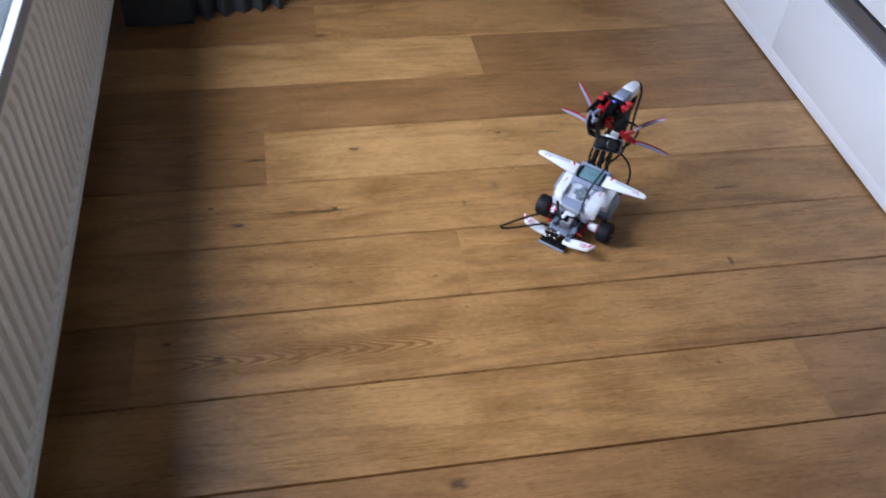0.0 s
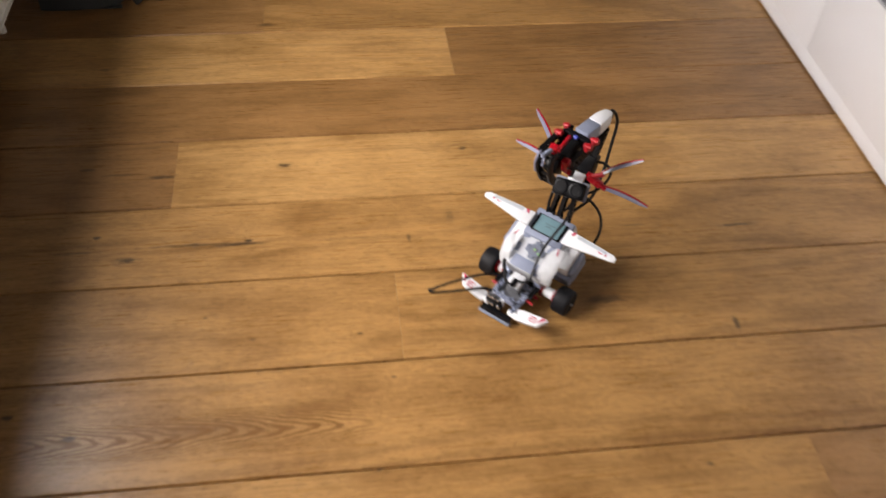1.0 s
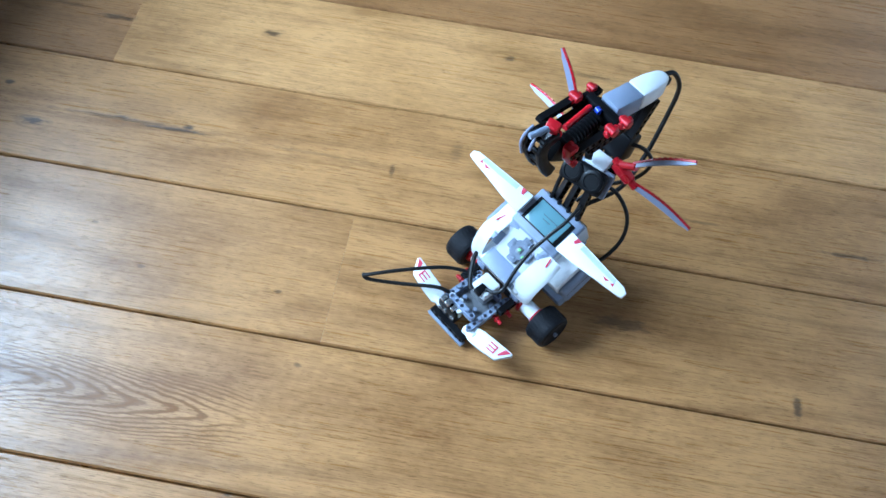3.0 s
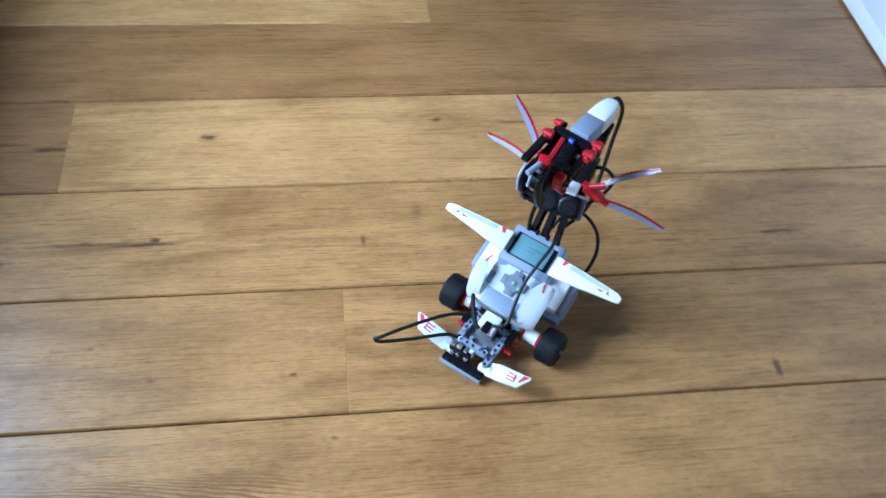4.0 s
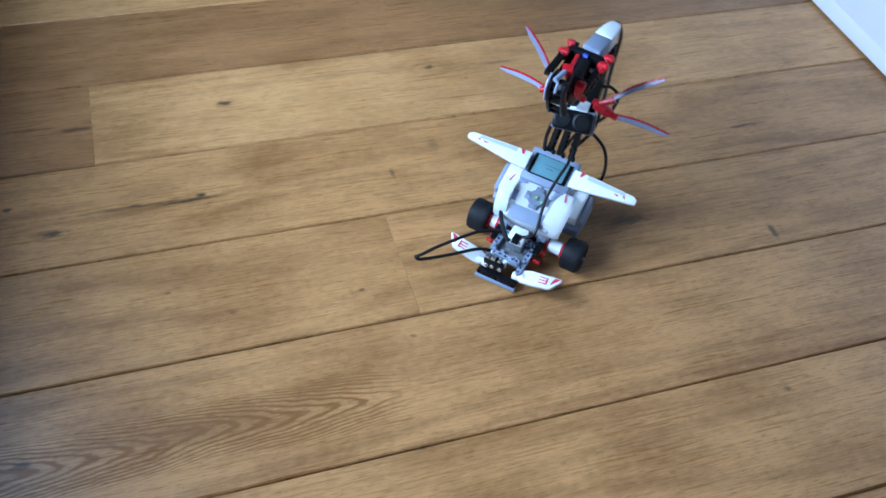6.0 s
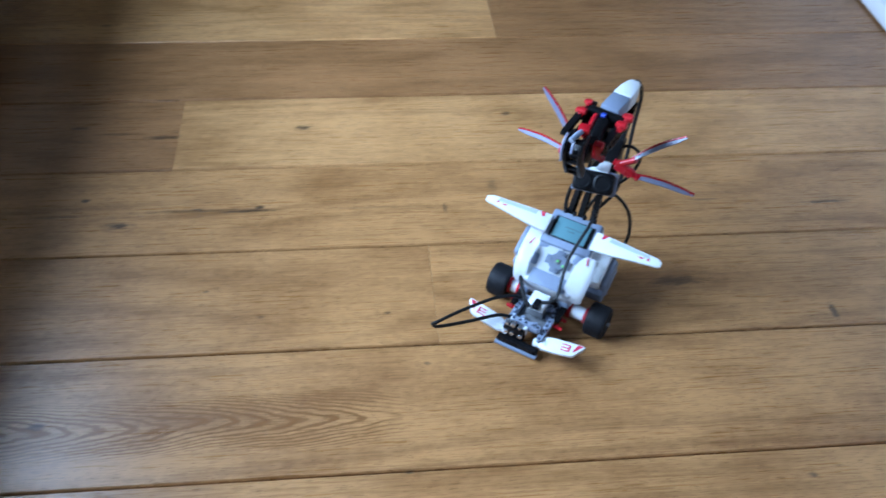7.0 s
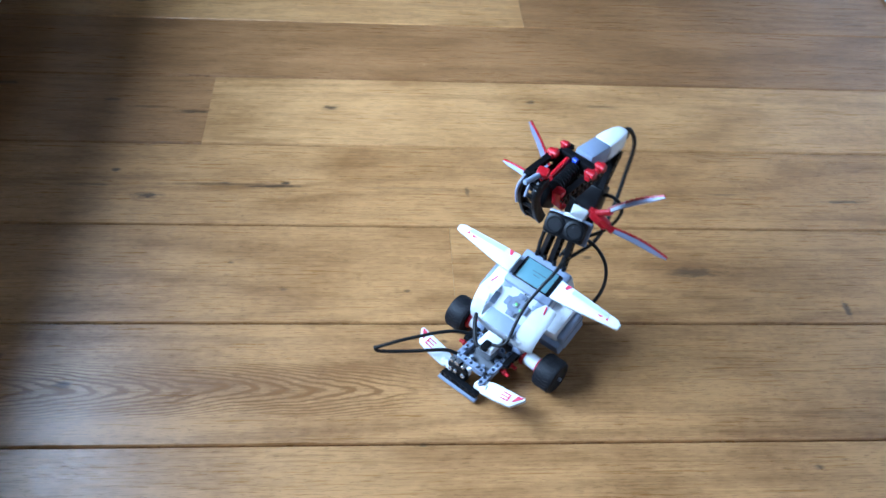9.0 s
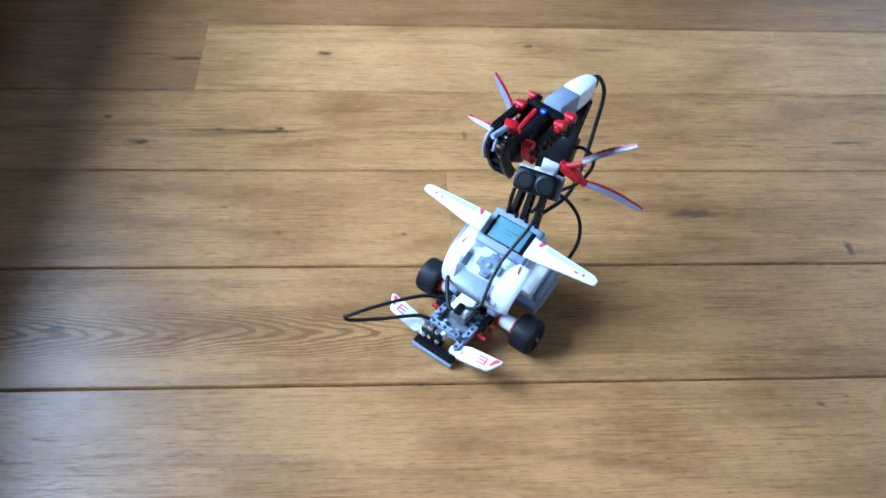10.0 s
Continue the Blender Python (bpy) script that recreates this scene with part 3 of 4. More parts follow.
def cheek(robot, side):
    """A curved white fairing over the front shoulder of the brick."""
    line = [(0.0270, 0.0935), (0.0160, 0.0915), (0.0040, 0.0860), (-0.0060, 0.0780), (-0.0130, 0.0690), (-0.0165, 0.0600), (-0.0165, 0.0510)]
    bm = bmesh.new()
    rows = []
    smooth = glide([(0, y, z) for y, z in line], 3)[0 if side > 0 else 2:]
    count = len(smooth)
    for k, q in enumerate(smooth):
        u = k / (count - 1)
        inner = (0.0270 if side > 0 else 0.0350) - 0.0085 * u + 0.005 * max(0.0, 1 - 5 * u)
        outer = 0.0520 - 0.0050 * u - 0.004 * max(0.0, 1 - 4 * u)
        row = []
        for f, drop in ((0.0, 0.0), (0.30, 0.0), (0.70, 0.0004), (0.88, 0.0014), (1.0, 0.0040)):
            ahead = smooth[min(k + 1, count - 1)] - smooth[max(k - 1, 0)]
            normal = Vector((0, ahead.z, -ahead.y)).normalized()
            if normal.y > 0:
                normal = -normal
            row.append(bm.verts.new((inner + (outer - inner) * f, q.y - normal.y * drop, q.z - normal.z * drop)))
        rows.append(row)
    for a, b in zip(rows, rows[1:]):
        for k in range(4):
            bm.faces.new((a[k], a[k + 1], b[k + 1], b[k]))
    made = bmesh.ops.solidify(bm, geom=bm.faces[:], thickness=0.0022)
    mark = plate([(0.0370, 0.0120), (0.0385, 0.0125), (0.0420, 0.0010), (0.0400, 0.0012)], 0.0003, pose(-0.003 if side > 0 else 0, 0.013, 0.0912, 16))
    if side < 0:
        mirrored(bm), mirrored(mark)
    for mesh in (bm, mark):
        bmesh.ops.translate(mesh, vec=(0.0035, 0, 0), verts=mesh.verts)
    shell = part("cheek_panel", bm, P_WHITE, robot, "curved white fairing with a red printed mark")
    part("printed_mark", mark, STICKER, shell)


TILT = pose(0.003, 0.030, 0.0835, 22.5)


def brick(robot):
    """The control brick, tilted forward: white body, grey display frame, button pad."""
    body = part("control_brick", box((0.068, 0.108, 0.036), TILT @ pose(0, 0, -0.019), 0.004, segments=3), P_PALE, robot, "white control brick with a small display")
    part("side_trim", box((0.0695, 0.094, 0.012), TILT @ pose(0, -0.002, -0.030), 0.002), P_GREY, body)
    part("base_shell", box((0.064, 0.100, 0.016), TILT @ pose(0, 0.0, -0.044), 0.003), P_GREY, body)
    part("display_frame", box((0.0680, 0.0500, 0.0075), TILT @ pose(0, 0.0270, 0.0020), 0.003, segments=3), P_GREY, body, "light grey display frame")
    part("display_rim", box((0.0540, 0.0315, 0.0014), TILT @ pose(0, 0.0275, 0.0059), 0.0004), P_BLACK, body)
    screen = part("display", box((0.0445, 0.0285, 0.0012), TILT @ pose(-0.0005, 0.0278, 0.0065), 0.0003), LCD, body, "pale blue-green liquid crystal display")
    for k, (w, x) in enumerate(((0.024, 0.003), (0.010, -0.001))):
        part("printed_mark", box((w, 0.0008, 0.0002), TILT @ pose(x, 0.0305 - 0.0045 * k, 0.0072)), LCD_INK, screen)
    for x, y, w, d, turn in ((-0.0270, 0.0030, 0.012, 0.012, 20), (0.0250, 0.0000, 0.014, 0.009, -12), (-0.0285, -0.0220, 0.008, 0.016, 5), (0.0210, -0.0060, 0.009, 0.007, 30)):
        part("grey_panel", box((w, d, 0.0012), TILT @ pose(x, y, -0.0012, 0, 0, turn), 0.0003), P_GREY, body, "light grey inset panel")
    part("printed_mark", box((0.0012, 0.0090, 0.0006), TILT @ pose(0.0005, -0.0020, 0.0006)), P_BLACK, body)
    part("name_plate", box((0.050, 0.020, 0.0012), TILT @ pose(0, -0.0440, 0.0000), 0.0005), P_GREY, body)
    at = TILT @ pose(0.0005, -0.0165, 0.0004)
    bm = lathe([(0.0118, 0), (0.0118, 0.0022), (0.0108, 0.0030)], at, 28)
    for k in range(4):
        box((0.0110, 0.0120, 0.0027), at @ pose(0, 0, 0.0014, 0, 0, 90 * k) @ pose(0.0105, 0, 0), 0.0012, bm)
    pad = part("button_pad", bm, P_MID_GREY, body, "grey five-way button pad")
    part("button", box((0.0075, 0.0075, 0.0020), at @ pose(0, 0, 0.0030), 0.001), P_DARK_GREY, pad)
    for turn in range(0, 360, 90):
        part("button", box((0.0040, 0.0058, 0.0014), at @ pose(0, 0, 0, 0, 0, turn) @ pose(0.0105, 0, 0.0028), 0.0006), P_MID_GREY, pad)
    for x, y in ((0.0, 0.0), (0.0085, -0.0040)):
        part("button_light", box((0.0032, 0.0032, 0.0012), at @ pose(x, y, 0.0044 if x == 0 else 0.0036), 0.0005), BUTTON_GREEN, pad, "small pale green button light")
    part("back_key", box((0.0095, 0.0045, 0.0016), TILT @ pose(-0.021, 0.0040, 0.0010), 0.0006), P_GREY, body)
    bm = bmesh.new()
    for x in (-0.022, -0.006, 0.010, 0.026):
        box((0.013, 0.006, 0.010), TILT @ pose(x - 0.003, 0.0530, -0.014), 0.001, bm)
    part("socket_row", bm, P_BLACK, body)


def motors(robot):
    """A large motor on each side behind the wheel."""
    for side in (-1, 1):
        mid = 0.0035
        bm = box((0.026, 0.046, 0.024), pose(mid + side * 0.0440, 0.0430, 0.0640, 22), 0.003)
        motor = part("motor", bm, P_WHITE, robot, "white motor housing with grey end")
        part("motor_end", box((0.0300, 0.046, 0.022), pose(mid + side * 0.0480, 0.0440, 0.0430, 22), 0.003), P_GREY, motor)
        part("motor_cap", box((0.0100, 0.0440, 0.0350), pose(mid + side * 0.0600, 0.0480, 0.0520, 22), 0.0050, segments=3), P_GREY, motor, "grey rounded motor end")
        part("cap_seam", box((0.0016, 0.0400, 0.0016), pose(mid + side * 0.0648, 0.0480, 0.0580, 22), 0.0004), P_DARK_GREY, motor)
        part("gear_arm", box((0.014, 0.052, 0.014), pose(side * 0.0280, 0.0140, 0.0300, -10), 0.004), P_GREY, motor)
        part("drive_hub", rod((side * 0.0330, 0, 0.0216), (AXLE[side] - side * 0.0125, 0, 0.0216), 0.0090, segments=20), P_WHITE, motor)
        for x in (0.0345, abs(AXLE[side]) - 0.0160):
            part("bush", rod((side * (x - 0.0015), 0, 0.0216), (side * (x + 0.0040), 0, 0.0216), 0.0116, segments=20), P_RED, motor, "red bush")
    part("axle_housing", slab(-0.028, 0.028, -0.006, 0.060, 0.012, 0.046, 0.004), P_BLACK, robot)
    skid = part("rear_skid", slab(-0.010, 0.010, 0.060, 0.080, 0.010, 0.050, 0.003), P_DARK_GREY, robot)
    bm = bmesh.new()
    bmesh.ops.create_uvsphere(bm, u_segments=16, v_segments=10, radius=0.0085)
    bmesh.ops.translate(bm, vec=(0, 0.070, 0.0085), verts=bm.verts)
    part("caster_ball", bm, P_GREY, skid)


def front_end(robot):
    """The low frame ahead of the wheels with a sensor block and a bumper."""
    for x in (-0.022, 0.024):
        part("frame_beam", liftarm(8, pose(x, -0.0450, 0.0270, 0, 0, 90)), P_GREY, robot)
    for y in (-0.024, -0.064):
        part("cross_beam", liftarm(5, pose(0.001, y, 0.0345)), P_GREY, robot)
    part("frame_plate", slab(-0.0190, 0.0210, -0.0580, -0.0160, 0.0150, 0.0235, 0.002), P_DARK_GREY, robot)
    bumper = part("bumper", liftarm(7, pose(-0.0010, -0.0800, 0.0120, 90)), P_BLACK, robot, "black front beam with a grey lip")
    part("bumper_plate", slab(-0.030, 0.027, -0.0865, -0.0785, 0.0035, 0.0075, 0.0012), P_GREY, bumper)
    for x in (-0.018, -0.006, 0.006, 0.016):
        part("pin", rod((x, -0.0850, 0.0120), (x, -0.0740, 0.0120), 0.0023), P_BLACK, bumper)
    block = part("sensor_block", slab(-0.0090, 0.0130, -0.0430, -0.0195, 0.0300, 0.0404, 0.001), P_DARK_GREY, robot)
    part("sensor_cap", slab(-0.0095, 0.0135, -0.0435, -0.0190, 0.0405, 0.0520, 0.0022), P_WHITE, block, "white sensor cap")
    part("plug", slab(-0.0010, 0.0080, -0.0470, -0.0340, 0.0470, 0.0548, 0.0012), P_BLACK, block)
    eye = part("front_sensor", slab(-0.0240, 0.0040, -0.0770, -0.0660, 0.0140, 0.0330, 0.002), P_BLACK, robot, "black front sensor with silver and white fittings")
    for x, z, w in ((-0.0200, 0.0345, 0.006), (-0.0120, 0.0355, 0.007), (-0.0030, 0.0340, 0.005)):
        part("fitting", slab(x - w / 2, x + w / 2, -0.0760, -0.0680, 0.0325, z + 0.003, 0.001), SILVER, eye, "small silver fitting")
    for x, y in ((-0.0170, -0.0620), (-0.0060, -0.0600), (0.0020, -0.0690)):
        part("lens", rod((x, y, 0.0230), (x, y, 0.0350), 0.0036), P_WHITE, eye)
    part("connector", slab(-0.0140, -0.0050, -0.0660, -0.0600, 0.0260, 0.0345, 0.001), P_GREY, eye)
    for x in (-0.0185, -0.0110, 0.0):
        part("fitting", rod((x, -0.0790, 0.0240), (x, -0.0765, 0.0240), 0.0030), SILVER, eye)
    for x, y, z in ((-0.0215, -0.0480, 0.0335), (0.0235, -0.0580, 0.0335), (0.0090, -0.0640, 0.0400), (-0.0090, -0.0500, 0.0280), (0.0100, -0.0520, 0.0280), (0.0170, -0.0340, 0.0290)):
        part("pin", rod((x, y, z - 0.004), (x, y, z + 0.0015), 0.0026), P_GREY, robot)
    for x, y, z in ((0.0300, -0.0240, 0.0240), (0.0300, -0.0390, 0.0240), (-0.0280, -0.0360, 0.0240), (-0.0280, -0.0220, 0.0240)):
        step = math.copysign(0.0135, x)
        red = rod((x - step * 0.4, y, z), (x + step * 0.75, y, z - 0.001), 0.0024)
        rod((x + step * 0.15, y, z - 0.0003), (x + step * 0.30, y, z - 0.0004), 0.0038, red)
        part("pin", red, P_RED, robot, "red connector pin")
    for side in (-1, 1):
        part("side_link", liftarm(5, pose(side * 0.0300, -0.0160, 0.0290, 0, 90, 0) @ pose(0, 0, 0, 0, 0, 90)), P_BLACK, robot)


def fin(robot, side, base, tip, wide):
    """A curved blade of the hood, grey with a red rib along one edge."""
    a, b = Vector(base), Vector(tip)
    length = (b - a).length
    m = Matrix.Translation(a) @ (b - a).to_track_quat("X", "Z").to_matrix().to_4x4() @ pose(0, 0, 0, side * 35)
    low, high = [], []
    for k in range(15):
        u = k / 14
        w = wide * (0.55 + 0.75 * math.sin(math.pi * min(1, u * 0.9 + 0.08))) * (1.0 if u < 0.85 else max(0.15, (1 - u) / 0.15))
        mid = 0.0035 * math.sin(math.pi * u)
        high.append((length * u, side * (mid + 0.0012)))
        low.append((length * u, side * (mid - w)))
    bm = plate(high + low[::-1], 0.0022, m @ pose(0, 0, -0.0011))
    rib = tube([m @ Vector((x, y + side * 0.0012, 0)) for x, y in high[::2]], 0.0017, steps=4, segments=8)
    for k in range(9):
        q = m @ Vector((length * (0.18 + 0.085 * k), side * (0.0045 * math.sin(math.pi * (0.18 + 0.085 * k)) + 0.0020), 0))
        box((0.0030, 0.0022, 0.0040), Matrix.Translation(q) @ m.to_3x3().to_4x4(), 0, rib)
    blade = part("fin", bm, FIN, robot, "lilac-grey curved blade with a red ribbed edge")
    part("fin_edge", rib, P_RED, blade)


def upright(x):
    """Turns a flat outline (x, y) into the plane y, z at x, its thickness towards +x."""
    return Matrix(((0, 0, 1, x), (1, 0, 0, 0), (0, 1, 0, 0), (0, 0, 0, 1)))


def neck(robot):
    """Struts behind the brick, the neck motor, the upper neck and the hood of four blades."""
    for x in (-0.012, 0.003, 0.020):
        part("neck_strut", liftarm(9, along((x, 0.0780, 0.0950), (x * 0.8 + 0.004, 0.0920, 0.1600), 90)), P_BLACK, robot)
    for x in (-0.016, -0.004, 0.010, 0.024):
        part("strut_pin", rod((x, 0.0755, 0.1000), (x, 0.0755, 0.1130), 0.0026), P_BLACK, robot)
    m = along((-0.0170, 0.0870, 0.1570), (0.0330, 0.0960, 0.1590)) @ pose(0, 0, 0, -38)
    pivot = part("neck_motor", box((0.052, 0.011, 0.027), m @ pose(0, -0.0065, 0), 0.0052, segments=3), P_BLACK, robot, "black and grey neck motor with two round end plates")
    for x in (-0.0125, 0.0125):
        part("end_plate", lathe([(0.0125, 0), (0.0125, 0.0020), (0.0105, 0.0028), (0.0088, 0.0028), (0.0080, 0.0020), (0.0030, 0.0020)], m @ pose(x, -0.0112, 0, 90), 26), P_BLACK, pivot)
    part("motor_band", box((0.056, 0.0060, 0.0300), m @ pose(0.001, 0.0022, 0.0006), 0.0026), P_GREY, pivot, "light grey housing behind the end plates")
    part("motor_back", box((0.050, 0.0120, 0.0270), m @ pose(0, 0.0112, -0.0010), 0.0030), P_BLACK, pivot)
    part("neck_bracket", box((0.0240, 0.0200, 0.0110), pose(0.0085, 0.1075, 0.1690, 6, 4, 8), 0.0018), P_WHITE, robot, "white bracket on the neck motor")
    for x in (-0.0045, 0.0070, 0.0185):
        part("upper_neck_beam", liftarm(12, along((x, 0.1180, 0.1600), (x + 0.003, 0.1540, 0.2480), 90)), P_BLACK, robot)
    part("neck_block", box((0.034, 0.022, 0.032), pose(0.008, 0.1340, 0.1850, -20), 0.003), P_BLACK, robot)
    part("neck_core", box((0.016, 0.010, 0.070), pose(0.008, 0.1400, 0.2080, -21), 0.002), P_BLACK, robot)
    part("neck_tie", liftarm(5, pose(0.0080, 0.1180, 0.1600)), P_BLACK, robot)
    for side in (-1, 1):
        hub = part("fin_hub", box((0.024, 0.010, 0.012), pose(0.004 + side * 0.0330, 0.1120, 0.1770, 0, side * 18, 0), 0.002), P_RED, robot, "red hub that holds the hood blades")
        part("hub_pin", rod((0.004 + side * 0.018, 0.1130, 0.1830), (0.004 + side * 0.054, 0.1110, 0.1710), 0.0042), P_RED, hub)
        part("hub_pin", rod((0.004 + side * 0.024, 0.1120, 0.1800), (0.004 + side * 0.045, 0.1140, 0.1950), 0.0040), P_RED, hub)
        part("hub_collar", rod((0.004 + side * 0.040, 0.1120, 0.1758), (0.004 + side * 0.046, 0.1115, 0.1738), 0.0056), P_RED, hub)
    fin(robot, 1, (0.0450, 0.1130, 0.1945), (0.0990, 0.1295, 0.2380), 0.0029)
    fin(robot, 1, (0.0500, 0.1100, 0.1730), (0.1275, 0.1140, 0.1715), 0.0036)
    fin(robot, -1, (-0.0400, 0.1140, 0.1950), (-0.0920, 0.1330, 0.2385), 0.0036)
    fin(robot, -1, (-0.0450, 0.1120, 0.1740), (-0.1140, 0.1225, 0.1705), 0.0033)


def stud(robot, at, r=0.0050, half=0.0060):
    """A short red connector lying across, with a hollow end and a collar."""
    x, y, z = at
    bm = rod((x - half, y, z), (x + half, y, z), r, segments=18, chamfer=0.25)
    rod((x - half - 0.0012, y, z), (x - half + 0.0005, y, z), r * 0.62, bm, 14)
    rod((x, y - r * 1.5, z - 0.002), (x, y + r * 1.5, z - 0.001), r * 0.72, bm, 14)
    part("connector", bm, P_RED, robot, "red connector")


def head(robot):
    """The head: sensor at the crown, two long cheek beams, a ribbed screw and the open jaw."""
    at = pose(0.0085, 0.0965, 0.2495, -3, 0, -4)
    sensor = part("head_sensor", plate([(-0.0118, -0.004), (0.0118, -0.004), (0.0118, 0.031), (-0.0118, 0.031)], 0.0215, at, 0.002), P_GREY, robot, "sensor with grey front and white rounded back")
    part("sensor_shell", plate([(-0.0122, 0.0312), (0.0122, 0.0312), (0.0118, 0.050), (0.0095, 0.066), (0.0055, 0.072), (-0.0045, 0.072), (-0.0085, 0.066), (-0.0118, 0.050)], 0.0225, at, 0.0032), P_WHITE, sensor)
    part("sensor_base", plate([(-0.0090, 0.005), (0.0090, 0.005), (0.0080, 0.060), (-0.0080, 0.060)], 0.006, at @ pose(0, 0, -0.0058), 0.0015), P_GREY, sensor)
    part("sensor_plug", box((0.010, 0.010, 0.009), at @ pose(0.0005, 0.0735, 0.011), 0.0015), P_BLACK, sensor)
    part("sensor_visor", box((0.0440, 0.0100, 0.0170), pose(0.0080, 0.0860, 0.2600, 0, 0, -4), 0.0022), P_BLACK, sensor)

    # beams at the sides, with the pieces that stack between them
    for a, b in (((-0.0195, 0.0780, 0.2640), (-0.0215, 0.0320, 0.2620)), ((-0.0150, 0.1040, 0.2610), (-0.0165, 0.0700, 0.2610)), ((0.0290, 0.0920, 0.2600), (0.0250, 0.0280, 0.2560)), ((0.0290, 0.1000, 0.2520), (0.0270, 0.0520, 0.2480)), ((-0.0110, 0.0900, 0.2540), (-0.0130, 0.0280, 0.2500))):
        count = int(round((Vector(b) - Vector(a)).length / UNIT)) + 1
        part("head_beam", liftarm(count, along(a, b, 90)), P_BLACK, robot)
    for y, z, n in ((0.1010, 0.2500, 5), (0.0720, 0.2460, 5), (0.0400, 0.2470, 6)):
        part("head_bridge", liftarm(n, pose(0.0060, y, z)), P_BLACK, robot)
    part("head_core", box((0.020, 0.050, 0.014), pose(0.0060, 0.0620, 0.2440, 2), 0.003), P_BLACK, robot)
    part("jaw_strut", liftarm(11, along((0.0260, 0.0540, 0.2500), (0.0020, 0.0960, 0.1800), 90)), P_BLACK, robot)
    bm = bmesh.new()
    for k in range(9):
        y = 0.0770 - 0.0046 * k
        lathe([(0.0062, 0), (0.0084, 0.0008), (0.0084, 0.0026), (0.0062, 0.0034)], along((0.0090 + 0.0004 * k, y, 0.2605), (0.0094 + 0.0004 * k, y - 0.0046, 0.2603)) @ pose(0, 0, 0, 0, 90, 0), 18, bm)
    part("ribbed_screw", bm, P_BLACK, robot, "black ribbed drive screw")
    part("red_bar", rod((-0.0025, 0.0790, 0.2640), (0.0005, 0.0420, 0.2620), 0.0034), P_RED, robot, "red axle beside the screw")
    part("blue_pin", rod((0.0040, 0.0800, 0.2670), (0.0100, 0.0790, 0.2670), 0.0034), P_BLUE, robot, "small blue pin")
    for at in ((-0.0190, 0.0745, 0.2665), (0.0325, 0.0710, 0.2680), (0.0330, 0.0900, 0.2670)):
        stud(robot, at)
    stud(robot, (-0.0185, 0.0970, 0.2660), 0.0038, 0.0045)
    knee = part("jaw_knee", box((0.0120, 0.0120, 0.0220), pose(0.0215, 0.0300, 0.2550, 8, 0, 0), 0.0028), P_RED, robot, "red angled connector at the jaw")
    part("knee_foot", rod((0.0215, 0.0300, 0.2460), (0.0290, 0.0330, 0.2420), 0.0042), P_RED, knee)

    # jaw: two curved side plates joined by rungs, open between them
    rim = [(0.020, 0.2810), (0.007, 0.2820), (-0.0025, 0.2770), (-0.0060, 0.2670), (-0.0020, 0.2500), (0.0060, 0.2330), (0.0150, 0.2200), (0.0215, 0.2190)]
    inner = [(0.0260, 0.2260), (0.0180, 0.2380), (0.0100, 0.2520), (0.0075, 0.2630), (0.0100, 0.2700), (0.0210, 0.2720)]
    jaw = part("jaw", plate(rim + inner, 0.0042, upright(-0.0085), 0.0010), P_BLACK, robot, "open black jaw of curved plates and rungs with lilac edges")
    part("jaw_plate", plate(rim + inner, 0.0042, upright(0.0090), 0.0010), P_BLACK, jaw)
    part("jaw_carrier", box((0.0210, 0.0320, 0.0240), pose(0.0030, 0.0330, 0.2440, -35), 0.004), P_BLACK, jaw)
    for y, z in ((0.0000, 0.2790), (-0.0010, 0.2640), (0.0030, 0.2480), (0.0105, 0.2330), (0.0180, 0.2215)):
        part("jaw_rung", rod((-0.0080, y + 0.001, z), (0.0125, y + 0.001, z), 0.0028, None, 10), P_BLACK, jaw)
    for x, cut in ((-0.0094, 4), (0.0020, 3)):
        line = [Vector((x, y - 0.0006, z)) for y, z in rim[1:1 + cut]]
        part("jaw_edge", tube(line, 0.0017, steps=4, segments=8), FIN, jaw, "lilac-grey curved edge strip")
    hinge = bmesh.new()
    box((0.0130, 0.0110, 0.0110), pose(0.0050, 0.0170, 0.2860, 20, 0, 15), 0.0022, hinge)
    rod((0.0050, 0.0180, 0.2800), (0.0060, 0.0260, 0.2700), 0.0042, hinge)
    part("jaw_hinge", hinge, P_RED, jaw, "red hinge block on the jaw")
    part("jaw_axle", rod((-0.0005, -0.0075, 0.2845), (0.0040, 0.0130, 0.2865), 0.0032), P_GREY, jaw, "pale grey axle on the jaw")


